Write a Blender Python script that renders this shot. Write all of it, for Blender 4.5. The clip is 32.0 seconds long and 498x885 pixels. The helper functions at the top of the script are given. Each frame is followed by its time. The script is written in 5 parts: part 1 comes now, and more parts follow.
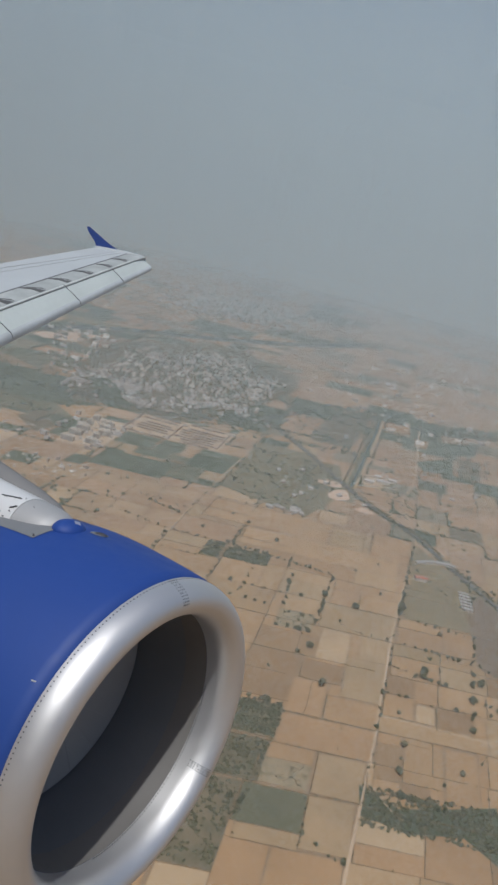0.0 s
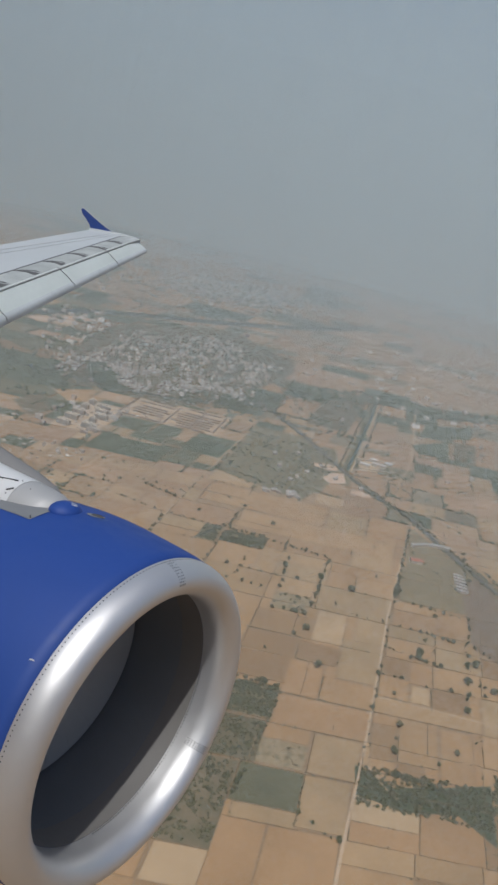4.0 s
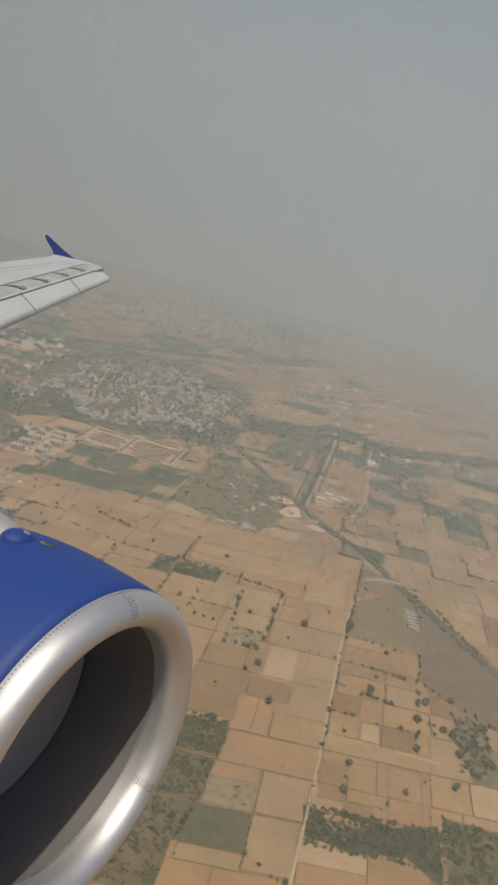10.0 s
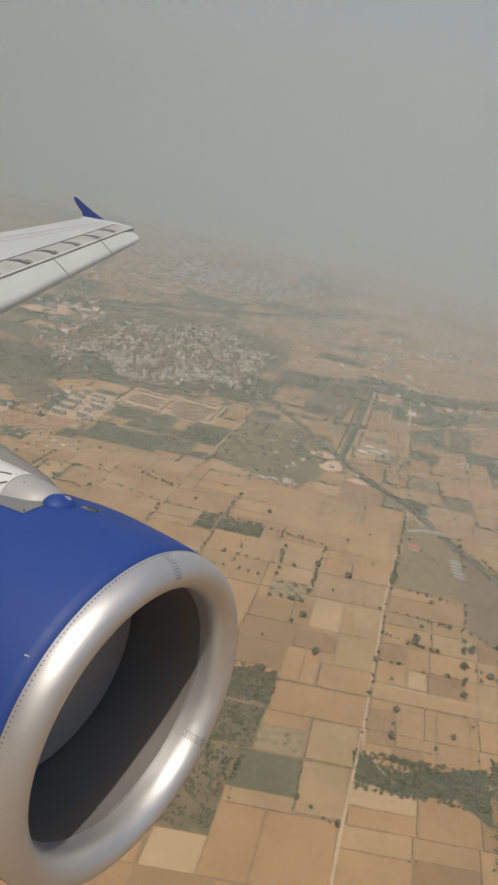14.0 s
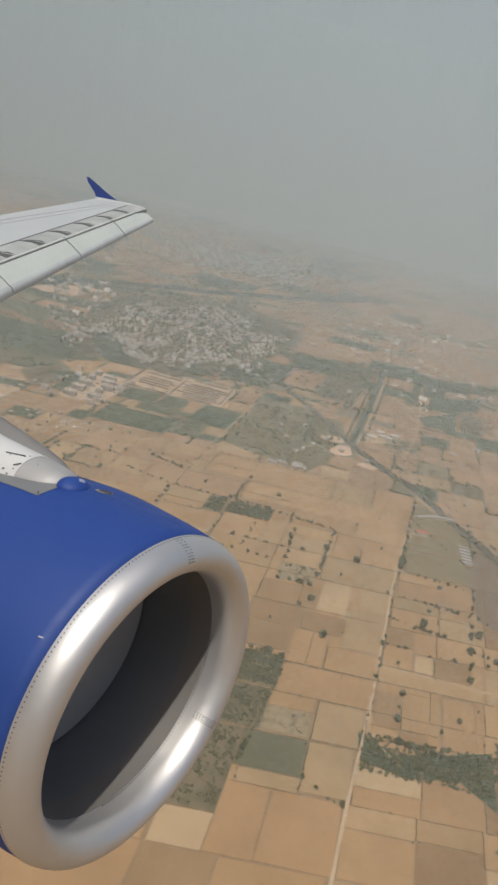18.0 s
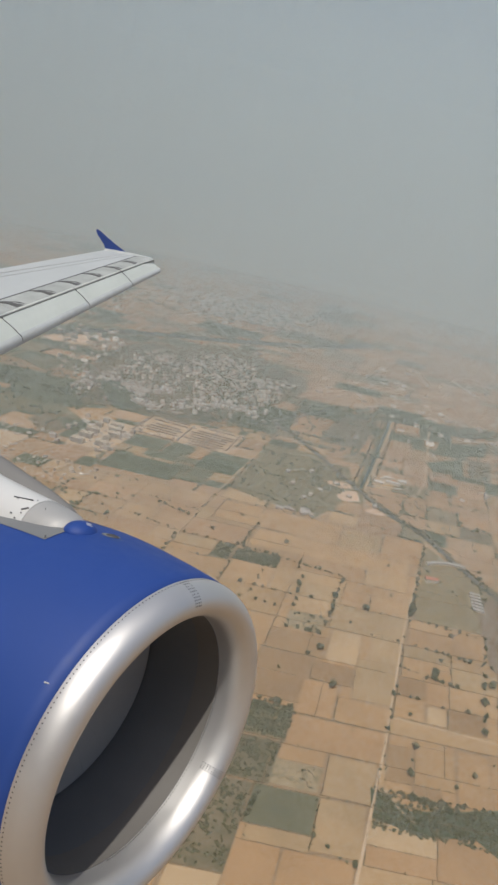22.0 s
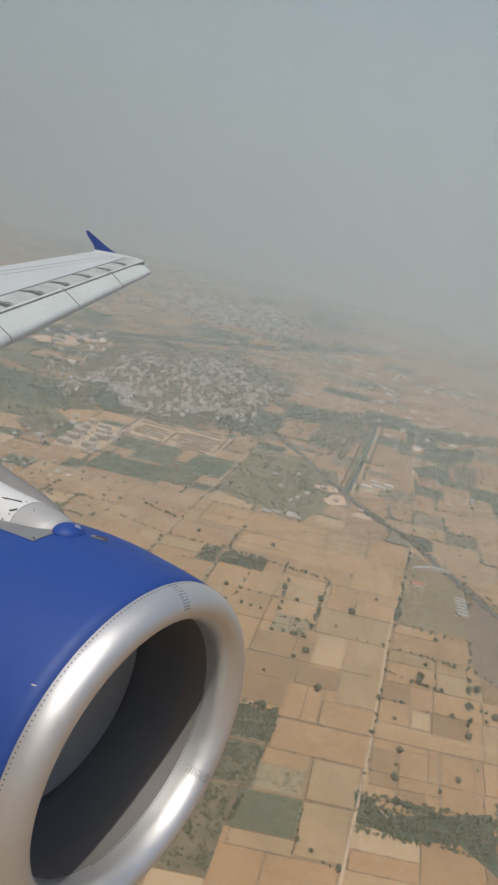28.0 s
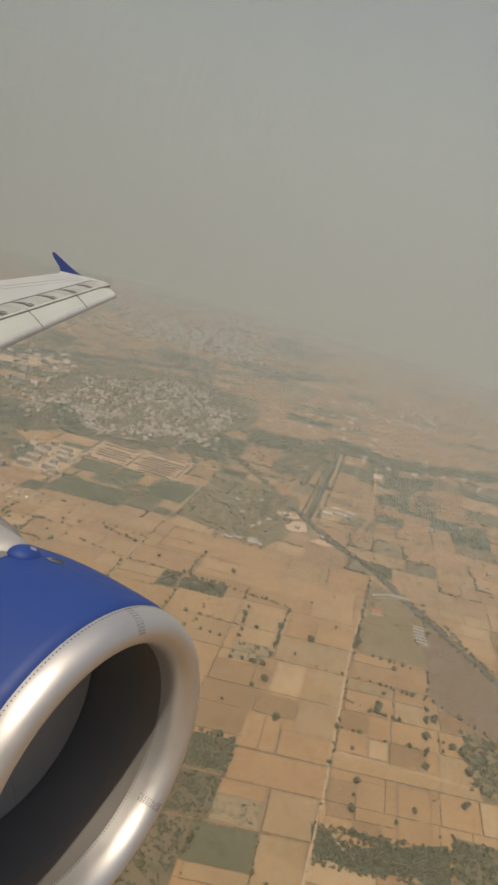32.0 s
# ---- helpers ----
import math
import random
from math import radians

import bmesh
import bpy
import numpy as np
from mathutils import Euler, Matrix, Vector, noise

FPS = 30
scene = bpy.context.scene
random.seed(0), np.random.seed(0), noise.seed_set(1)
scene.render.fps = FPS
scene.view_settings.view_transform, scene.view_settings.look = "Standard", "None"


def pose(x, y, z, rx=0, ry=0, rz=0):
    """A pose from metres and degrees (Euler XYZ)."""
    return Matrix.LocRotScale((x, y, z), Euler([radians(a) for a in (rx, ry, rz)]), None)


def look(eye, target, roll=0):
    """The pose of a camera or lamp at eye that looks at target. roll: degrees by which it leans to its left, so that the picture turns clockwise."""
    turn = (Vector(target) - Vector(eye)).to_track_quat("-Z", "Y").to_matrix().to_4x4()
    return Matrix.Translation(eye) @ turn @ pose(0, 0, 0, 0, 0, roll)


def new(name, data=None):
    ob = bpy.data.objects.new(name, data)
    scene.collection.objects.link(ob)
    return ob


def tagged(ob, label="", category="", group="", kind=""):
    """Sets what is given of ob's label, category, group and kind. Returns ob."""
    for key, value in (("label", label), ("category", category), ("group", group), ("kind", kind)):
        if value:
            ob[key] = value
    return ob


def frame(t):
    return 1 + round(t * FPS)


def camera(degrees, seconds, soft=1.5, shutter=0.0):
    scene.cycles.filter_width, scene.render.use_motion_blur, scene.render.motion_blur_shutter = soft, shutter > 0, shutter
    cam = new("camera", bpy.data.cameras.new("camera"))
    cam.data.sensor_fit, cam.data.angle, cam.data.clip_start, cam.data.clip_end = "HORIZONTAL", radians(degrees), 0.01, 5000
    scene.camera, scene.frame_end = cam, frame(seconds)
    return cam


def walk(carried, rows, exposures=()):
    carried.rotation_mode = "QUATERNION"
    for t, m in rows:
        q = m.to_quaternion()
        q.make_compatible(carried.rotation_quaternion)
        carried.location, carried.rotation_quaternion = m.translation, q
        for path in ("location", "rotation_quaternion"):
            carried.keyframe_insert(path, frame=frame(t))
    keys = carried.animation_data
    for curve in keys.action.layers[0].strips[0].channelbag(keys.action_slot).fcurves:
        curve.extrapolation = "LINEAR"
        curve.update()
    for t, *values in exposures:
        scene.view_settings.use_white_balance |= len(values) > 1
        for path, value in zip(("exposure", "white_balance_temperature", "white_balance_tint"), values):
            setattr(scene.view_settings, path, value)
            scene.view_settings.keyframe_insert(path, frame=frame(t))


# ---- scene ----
cam = camera(38.74, 32.0, 2.7)

# ---- the flight: camera and path ----
PATH = [
    (0, pose(0.018, -0.042, 440.004, 71.233, -13.214, 4.380)),
    (0.5, pose(0.008, -0.026, 439.999, 70.349, -12.959, 4.681)),
    (1, pose(0.005, -0.019, 439.973, 69.776, -12.959, 4.188)),
    (1.5, pose(0.019, -0.039, 439.978, 69.466, -13.009, 3.780)),
    (2, pose(0.012, -0.047, 439.986, 70.013, -13.335, 3.621)),
    (2.5, pose(0.017, -0.060, 440.009, 70.318, -13.243, 3.832)),
    (3, pose(0.008, -0.034, 439.990, 70.280, -13.097, 4.483)),
    (3.5, pose(0.027, -0.069, 440.004, 69.944, -13.064, 4.090)),
    (5.5, pose(0.022, -0.054, 439.979, 71.602, -13.582, 4.069)),
    (6, pose(0.015, -0.035, 439.978, 72.741, -14.545, 3.720)),
    (6.5, pose(0.032, -0.058, 440.001, 73.358, -15.132, 2.917)),
    (7, pose(0.014, -0.063, 439.979, 73.804, -15.464, 2.672)),
    (7.5, pose(0.020, -0.082, 439.990, 73.488, -15.063, 2.474)),
    (8, pose(0.026, -0.063, 439.999, 73.541, -14.285, 2.268)),
    (8.5, pose(0.030, -0.081, 440.000, 74.560, -14.011, 2.367)),
    (9, pose(0.018, -0.075, 439.981, 74.428, -15.001, 2.066)),
    (9.5, pose(0.013, -0.075, 439.996, 73.648, -15.883, 1.642)),
    (10, pose(0.017, -0.081, 440.004, 73.285, -15.854, 1.180)),
    (10.5, pose(0.012, -0.059, 440.010, 73.174, -15.161, 1.195)),
    (11, pose(0.007, -0.059, 440.010, 73.036, -14.441, 1.217)),
    (11.5, pose(0.009, -0.065, 440.023, 72.596, -14.043, 1.308)),
    (12, pose(-0.005, -0.030, 440.017, 71.783, -14.107, 1.805)),
    (12.5, pose(0.019, -0.042, 440.037, 71.118, -13.490, 2.476)),
    (13, pose(0.026, -0.006, 440.022, 70.419, -12.954, 2.931)),
    (13.5, pose(0.029, -0.013, 440.009, 69.266, -12.708, 3.349)),
    (15.5, pose(0.014, -0.027, 439.998, 69.046, -13.340, 3.959)),
    (16, pose(0.013, -0.055, 440.026, 69.104, -13.673, 3.725)),
    (16.5, pose(0.008, -0.029, 439.990, 68.513, -13.009, 3.970)),
    (17, pose(0.002, -0.022, 440.014, 67.944, -13.209, 3.935)),
    (17.5, pose(0.008, -0.021, 440.012, 67.729, -13.128, 4.132)),
    (18, pose(0.000, 0.000, 440.000, 67.578, -13.178, 4.586)),
    (18.5, pose(0.011, -0.029, 439.985, 68.567, -13.013, 3.978)),
    (19, pose(0.009, -0.038, 439.997, 69.474, -12.841, 3.489)),
    (19.5, pose(0.005, -0.052, 440.015, 70.620, -13.476, 2.712)),
    (20, pose(0.003, -0.029, 440.015, 72.082, -13.583, 2.839)),
    (20.5, pose(0.006, -0.021, 440.004, 72.931, -13.480, 3.787)),
    (21, pose(0.009, -0.059, 440.017, 72.706, -13.560, 4.433)),
    (21.5, pose(0.012, -0.070, 440.023, 72.364, -13.194, 4.319)),
    (22, pose(0.007, -0.032, 439.991, 71.224, -12.673, 4.998)),
    (22.5, pose(0.003, -0.041, 440.001, 70.154, -13.094, 4.847)),
    (23, pose(0.011, -0.049, 440.003, 70.784, -13.660, 4.517)),
    (23.5, pose(-0.000, -0.017, 439.996, 71.967, -13.954, 5.026)),
    (24, pose(0.004, -0.059, 440.029, 72.438, -14.170, 5.333)),
    (24.5, pose(0.010, -0.064, 440.030, 72.694, -14.118, 4.501)),
    (25, pose(0.007, -0.061, 440.017, 73.046, -13.981, 4.441)),
    (25.5, pose(0.017, -0.036, 440.000, 73.149, -13.492, 4.773)),
    (27.5, pose(-0.011, -0.031, 439.994, 72.127, -13.438, 3.678)),
    (28, pose(-0.010, -0.039, 439.991, 71.649, -13.562, 4.213)),
    (28.5, pose(-0.006, -0.044, 439.980, 72.656, -14.020, 3.776)),
    (29, pose(0.011, -0.071, 439.997, 74.116, -15.150, 2.559)),
    (29.5, pose(0.015, -0.089, 440.006, 74.938, -16.095, 2.447)),
    (30, pose(0.007, -0.074, 439.995, 75.600, -16.294, 2.473)),
    (30.5, pose(0.016, -0.088, 440.009, 75.486, -16.206, 1.959)),
    (31, pose(0.013, -0.065, 439.998, 75.751, -16.419, 2.006)),
    (31.5, pose(0.011, -0.088, 440.005, 74.408, -16.158, 2.063)),
    (32, pose(0.012, -0.083, 440.010, 74.357, -15.548, 1.609)),
]
EXPOSURES = [(0, -0.2, 5860, 9), (3, -0.2, 5860, 9), (6, -0.22, 6050, 9), (8, -0.32, 6250, 9), (9, -0.4, 6600, 10), (10, -0.2, 6800, 10), (11, -0.08, 6900, 10), (13, -0.08, 6900, 10), (18, -0.05, 6550, 9), (23, 0.0, 6420, 9), (28, 0.0, 6380, 9), (30, -0.1, 7000, 10), (31, -0.15, 7450, 10), (32, -0.15, 7600, 11)]
walk(cam, PATH, EXPOSURES)

# ---- sky and sun ----
SUN_WAY = Vector((-0.138, -0.457, 0.879)).normalized()
sun_elevation = math.asin(SUN_WAY.z)
sun_heading = math.atan2(SUN_WAY.x, SUN_WAY.y)
world = bpy.data.worlds.new("hazy_sky")
scene.world = world
world.use_nodes = True
wn, wl = world.node_tree.nodes, world.node_tree.links
sky = wn.new("ShaderNodeTexSky")
sky.sky_type, sky.sun_disc = "NISHITA", False
sky.sun_elevation, sky.sun_rotation = sun_elevation, sun_heading
sky.air_density, sky.dust_density, sky.ozone_density = 1.0, 3.2, 1.0
wn["Background"].inputs["Strength"].default_value = 0.1
wl.new(sky.outputs["Color"], wn["Background"].inputs["Color"])

sun_data = bpy.data.lights.new("sun", "SUN")
sun_data.energy, sun_data.angle, sun_data.color = 2.6, radians(0.6), (1.0, 0.95, 0.88)
sun = new("sun", sun_data)
sun.matrix_world = look(SUN_WAY * 900, (0, 0, 0))


# ---- materials ----
def material(name, rough=0.6, metal=0.0):
    m = bpy.data.materials.new(name)
    m.use_nodes = True
    b = m.node_tree.nodes["Principled BSDF"]
    b.inputs["Roughness"].default_value, b.inputs["Metallic"].default_value = rough, metal
    return m, m.node_tree.nodes, m.node_tree.links, b


def noise_node(n, l, vec, scale, detail=4.0, rough=0.55):
    t = n.new("ShaderNodeTexNoise")
    t.inputs["Scale"].default_value, t.inputs["Detail"].default_value = scale, detail
    t.inputs["Roughness"].default_value = rough
    l.new(vec, t.inputs["Vector"])
    return t.outputs["Fac"]


def ramp_node(n, l, fac, stops):
    r = n.new("ShaderNodeValToRGB")
    e = r.color_ramp.elements
    while len(e) < len(stops):
        e.new(0.5)
    for el, (p, c) in zip(e, stops):
        el.position, el.color = p, (*c, 1)
    l.new(fac, r.inputs["Fac"])
    return r.outputs["Color"]


def mix_node(n, l, a, b, fac, how="MIX"):
    m = n.new("ShaderNodeMix")
    m.data_type, m.blend_type = "RGBA", how
    for key, v in (("A", a), ("B", b), ("Factor", fac)):
        socket = [s for s in m.inputs if s.name == key and (s.type == "RGBA" or key == "Factor" and s.type == "VALUE")][0]
        if isinstance(v, (int, float)):
            socket.default_value = v
        elif isinstance(v, tuple):
            socket.default_value = (*v, 1)
        else:
            l.new(v, socket)
    return [s for s in m.outputs if s.type == "RGBA"][0]


def math_node(n, l, op, a, b=0.0, clamp=False):
    m = n.new("ShaderNodeMath")
    m.operation, m.use_clamp = op, clamp
    for i, v in enumerate((a, b)):
        if isinstance(v, (int, float)):
            m.inputs[i].default_value = v
        else:
            l.new(v, m.inputs[i])
    return m.outputs[0]


def bump_node(n, l, b, height, strength, distance):
    k = n.new("ShaderNodeBump")
    k.inputs["Strength"].default_value, k.inputs["Distance"].default_value = strength, distance
    l.new(height, k.inputs["Height"])
    l.new(k.outputs["Normal"], b.inputs["Normal"])


def earth(name, stops, patch=0.35, row_period=3.0, dark=(0.22, 0.16, 0.09), island=False, mottle=0.11, cut=0.52):
    """Farm soil: a colour for each field, broad patches, fine grain and faint furrows."""
    m, n, l, b = material(name, 0.95)
    b.inputs["Specular IOR Level"].default_value = 0.1
    place = n.new("ShaderNodeNewGeometry").outputs["Position"]
    who = n.new("ShaderNodeNewGeometry").outputs["Random Per Island"] if island else n.new("ShaderNodeObjectInfo").outputs["Random"]
    base = ramp_node(n, l, who, stops)
    broad = noise_node(n, l, place, 0.018, 5)
    mid = noise_node(n, l, place, mottle, 6, 0.7)
    fine = noise_node(n, l, place, 1.3, 3)
    tone = math_node(n, l, "MULTIPLY_ADD", broad, 0.5)
    tone.node.inputs[2].default_value = 0.75
    c = mix_node(n, l, base, dark, math_node(n, l, "MULTIPLY", math_node(n, l, "SUBTRACT", mid, cut, True), patch * 4, True))
    turn = n.new("ShaderNodeMapping")
    turn.inputs["Rotation"].default_value = (0, 0, radians(12))
    l.new(place, turn.inputs["Vector"])
    wave = n.new("ShaderNodeTexWave")
    wave.inputs["Scale"].default_value, wave.inputs["Distortion"].default_value = 1.0 / row_period / 3.3, 3.0
    wave.inputs["Detail Scale"].default_value = 0.05
    l.new(turn.outputs["Vector"], wave.inputs["Vector"])
    k = math_node(n, l, "MULTIPLY_ADD", wave.outputs["Fac"], 0.03)
    k.node.inputs[2].default_value = 0.97
    g = math_node(n, l, "MULTIPLY_ADD", fine, 0.3)
    g.node.inputs[2].default_value = 0.85
    v = math_node(n, l, "MULTIPLY", math_node(n, l, "MULTIPLY", tone, k), g)
    grey = n.new("ShaderNodeCombineColor")
    for s in grey.inputs:
        l.new(v, s)
    c = mix_node(n, l, c, grey.outputs["Color"], 1.0, "MULTIPLY")
    l.new(c, b.inputs["Base Color"])
    bump_node(n, l, b, fine, 0.4, 0.3)
    return m


def plain(name, colour, rough=0.6, metal=0.0, scale=1.0, vary=0.15, bump=0.0, coat=0.0, random_tone=0.0, stops=None, island=False):
    """Paint, render, foliage or metal: grain and stains at two scales over one colour, or a colour for each piece."""
    m, n, l, b = material(name, rough, metal)
    place = n.new("ShaderNodeTexCoord").outputs["Object"]
    a = noise_node(n, l, place, scale, 5)
    d = noise_node(n, l, place, scale * 9, 3)
    v = math_node(n, l, "ADD", math_node(n, l, "MULTIPLY", a, vary * 1.4), math_node(n, l, "MULTIPLY", d, vary * 0.6))
    v = math_node(n, l, "ADD", v, 1.0 - vary)
    if stops:
        who = n.new("ShaderNodeNewGeometry").outputs["Random Per Island"] if island else n.new("ShaderNodeObjectInfo").outputs["Random"]
        base = ramp_node(n, l, who, stops)
    else:
        base = n.new("ShaderNodeRGB").outputs[0]
        base.default_value = (*colour, 1)
    grey = n.new("ShaderNodeCombineColor")
    for s in grey.inputs:
        l.new(v, s)
    l.new(mix_node(n, l, base, grey.outputs["Color"], 1.0, "MULTIPLY"), b.inputs["Base Color"])
    r = math_node(n, l, "MULTIPLY_ADD", d, rough * 0.5)
    r.node.inputs[2].default_value = rough * 0.75
    l.new(r, b.inputs["Roughness"])
    b.inputs["Coat Weight"].default_value = coat
    b.inputs["Coat Roughness"].default_value = 0.12
    if bump:
        bump_node(n, l, b, d, 0.5, bump)
    return m


TAN = [(0.0, (0.37, 0.235, 0.12)), (0.2, (0.41, 0.266, 0.14)), (0.4, (0.345, 0.22, 0.115)), (0.6, (0.39, 0.244, 0.126)), (0.8, (0.35, 0.232, 0.122)), (0.92, (0.42, 0.28, 0.15)), (1.0, (0.32, 0.225, 0.122))]
GREEN = [(0.0, (0.10, 0.112, 0.068)), (0.4, (0.135, 0.14, 0.088)), (0.7, (0.11, 0.118, 0.072)), (1.0, (0.185, 0.165, 0.10))]
M_TAN = earth("stubble_field", TAN)
M_BROWN = earth("bare_brown_field", [(0.0, (0.275, 0.178, 0.095)), (0.5, (0.30, 0.195, 0.104)), (1.0, (0.32, 0.212, 0.115))], 0.3)
M_GREEN = earth("green_crop", GREEN, 0.45, 2.0, (0.075, 0.085, 0.05), mottle=0.05, cut=0.48)
M_GRASSY = earth("grassy_stubble", [(0.0, (0.36, 0.25, 0.138)), (1.0, (0.385, 0.265, 0.146))], 0.5, 3.0, (0.275, 0.205, 0.112), mottle=0.04, cut=0.45)
M_DUSK = earth("bare_grey_scrub", [(0.0, (0.175, 0.145, 0.088)), (1.0, (0.20, 0.16, 0.10))], 1.0, 9.0, (0.10, 0.10, 0.058), mottle=0.05, cut=0.47)
M_SCRUB = earth("dry_scrubland", [(0.0, (0.22, 0.185, 0.105)), (0.5, (0.30, 0.23, 0.14)), (1.0, (0.19, 0.165, 0.095))], 1.4, 9.0, (0.085, 0.088, 0.048), mottle=0.12, cut=0.45)
M_GROUND = earth("grassy_earth", [(0.0, (0.285, 0.197, 0.115)), (1.0, (0.285, 0.197, 0.115))], 0.5, 9.0, (0.185, 0.14, 0.082))
M_DRY = earth("dry_grass", [(0.0, (0.26, 0.20, 0.112)), (1.0, (0.245, 0.19, 0.108))], 1.2, 9.0, (0.15, 0.135, 0.078), mottle=0.09, cut=0.48)
M_PALE = earth("pale_stubble", [(0.0, (0.45, 0.32, 0.185)), (1.0, (0.425, 0.295, 0.168))], 0.3, 3.0, (0.34, 0.24, 0.138), mottle=0.05)
M_ASH = earth("bare_grey_yard", [(0.0, (0.205, 0.152, 0.10)), (1.0, (0.22, 0.162, 0.108))], 0.8, 9.0, (0.15, 0.115, 0.078), mottle=0.06)
M_RUBBLE = earth("pale_rubble", [(0.0, (0.33, 0.255, 0.155)), (1.0, (0.36, 0.28, 0.175))], 1.4, 9.0, (0.15, 0.135, 0.078), mottle=0.14, cut=0.48)
M_SAND = earth("bare_pink_sand", [(0.0, (0.55, 0.39, 0.27)), (1.0, (0.55, 0.39, 0.27))], 0.3, 9.0, (0.45, 0.32, 0.21), mottle=0.08)
M_TRACK = earth("pale_dirt", [(0.0, (0.45, 0.325, 0.205)), (1.0, (0.48, 0.35, 0.225))], 0.35, 9.0)
# far stubble is greyed and shifted blue: distance haze put into its colour
FAR_MATERIALS = {"bare_grey_scrub": M_DUSK, "stubble_field": earth("far_stubble_hazed", [(p, (r * 0.93, g * 0.95, b * 1.03)) for p, (r, g, b) in TAN], island=True), "bare_brown_field": earth("far_bare_soil", [(0.0, (0.34, 0.22, 0.13)), (1.0, (0.42, 0.28, 0.165))], 0.2, island=True), "green_crop": earth("far_green_crop", GREEN, 0.3, 2.0, (0.05, 0.07, 0.03), True), "dry_scrubland": earth("far_scrubland", [(0.0, (0.225, 0.19, 0.118)), (0.5, (0.25, 0.20, 0.128)), (1.0, (0.21, 0.18, 0.11))], 1.0, 9.0, (0.11, 0.105, 0.062), True, 0.03)}
M_ASPHALT = plain("worn_asphalt", (0.10, 0.10, 0.10), 0.9, 0, 0.05, 0.3)
M_BLACK = earth("burnt_stubble", [(0.0, (0.105, 0.075, 0.052)), (1.0, (0.105, 0.075, 0.052))], 1.2, 2.0, (0.17, 0.125, 0.09), mottle=0.16, cut=0.53)
M_STRAW = plain("straw", (0.225, 0.18, 0.138), 0.9, 0, 0.25, 0.8)
M_LEAF = plain("dusty_leaves", (0.07, 0.09, 0.04), 0.9, 0, 0.6, 0.45, stops=[(0.0, (0.125, 0.13, 0.07)), (0.5, (0.165, 0.16, 0.09)), (1.0, (0.20, 0.18, 0.105))])
M_LEAF_FAR = plain("dusty_leaves_far", (0.07, 0.09, 0.04), 0.9, 0, 0.05, 0.3, stops=[(0.0, (0.085, 0.10, 0.05)), (0.5, (0.12, 0.13, 0.07)), (1.0, (0.16, 0.15, 0.085))], island=True)
M_LEAF_NEAR = plain("thorn_scrub_leaves", (0.07, 0.09, 0.04), 0.9, 0, 0.05, 0.3, stops=[(0.0, (0.105, 0.115, 0.06)), (0.5, (0.15, 0.148, 0.08)), (1.0, (0.205, 0.18, 0.105))], island=True)
M_BARK = plain("bark", (0.14, 0.10, 0.07), 0.95, 0, 2.0, 0.3)
WALLS = [(0.0, (0.44, 0.36, 0.28)), (0.2, (0.60, 0.54, 0.46)), (0.4, (0.33, 0.25, 0.18)), (0.55, (0.52, 0.44, 0.35)), (0.7, (0.33, 0.29, 0.25)), (0.85, (0.46, 0.36, 0.27)), (1.0, (0.78, 0.73, 0.65))]
M_WALL = plain("limewashed_render", (0.6, 0.58, 0.52), 0.9, 0, 0.3, 0.2, stops=WALLS)
M_ROOF = plain("concrete_roof", (0.5, 0.47, 0.43), 0.95, 0, 0.3, 0.35, stops=[(0.0, (0.52, 0.49, 0.45)), (0.6, (0.42, 0.38, 0.34)), (1.0, (0.60, 0.57, 0.53))])
M_WALL_FAR = plain("village_render", (0.6, 0.58, 0.52), 0.9, 0, 0.02, 0.15, stops=WALLS, island=True)
M_FLATS = plain("cream_render", (0.52, 0.44, 0.34), 0.85, 0, 0.15, 0.3)
M_SHEET = plain("weathered_grey_sheet", (0.36, 0.335, 0.30), 0.7, 0, 0.3, 0.35)
M_GAP = plain("opening_shade", (0.17, 0.155, 0.14), 0.6, 0, 0.5, 0.3)
M_WATER = plain("green_pond", (0.05, 0.07, 0.05), 0.15, 0, 0.02, 0.2)
M_SLOT = plain("shaded_slot_paint", (0.085, 0.085, 0.08), 0.7, 0, 2.0, 0.3)
M_BUND = earth("grassy_bund", [(0.0, (0.25, 0.18, 0.105)), (0.5, (0.29, 0.205, 0.12)), (1.0, (0.22, 0.17, 0.10))], 0.8, 9.0, (0.16, 0.135, 0.08))
M_BLUEROOF = plain("pale_blue_sheet", (0.16, 0.36, 0.52), 0.5, 0, 0.2, 0.2)
M_REDROOF = plain("rusty_sheet", (0.42, 0.17, 0.10), 0.7, 0, 0.3, 0.35)
M_MUD = plain("dark_mud_wall", (0.15, 0.11, 0.08), 0.95, 0, 1.0, 0.3)
M_BLUE = plain("indigo_paint", (0.016, 0.055, 0.25), 0.6, 0, 0.8, 0.16)
M_FENCE = plain("indigo_fence_paint", (0.016, 0.04, 0.17), 0.55, 0, 0.8, 0.12)
M_LIP = plain("brushed_aluminium", (0.66, 0.65, 0.635), 0.48, 0.78, 1.5, 0.06)
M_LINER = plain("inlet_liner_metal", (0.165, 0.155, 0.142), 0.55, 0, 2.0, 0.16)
M_ACOUSTIC = plain("shaded_acoustic_liner", (0.145, 0.15, 0.155), 0.55, 0, 2.0, 0.2)
M_WING = plain("grey_wing_paint", (0.45, 0.47, 0.46), 0.5, 0, 0.6, 0.14)
M_SLAT = plain("pale_slat_paint", (0.63, 0.67, 0.615), 0.5, 0, 0.7, 0.16)
M_BAY = plain("weathered_bay_paint", (0.37, 0.385, 0.36), 0.6, 0, 1.6, 0.7)
M_NOSE = plain("greyer_slat_nose", (0.58, 0.61, 0.59), 0.55, 0, 1.2, 0.25)
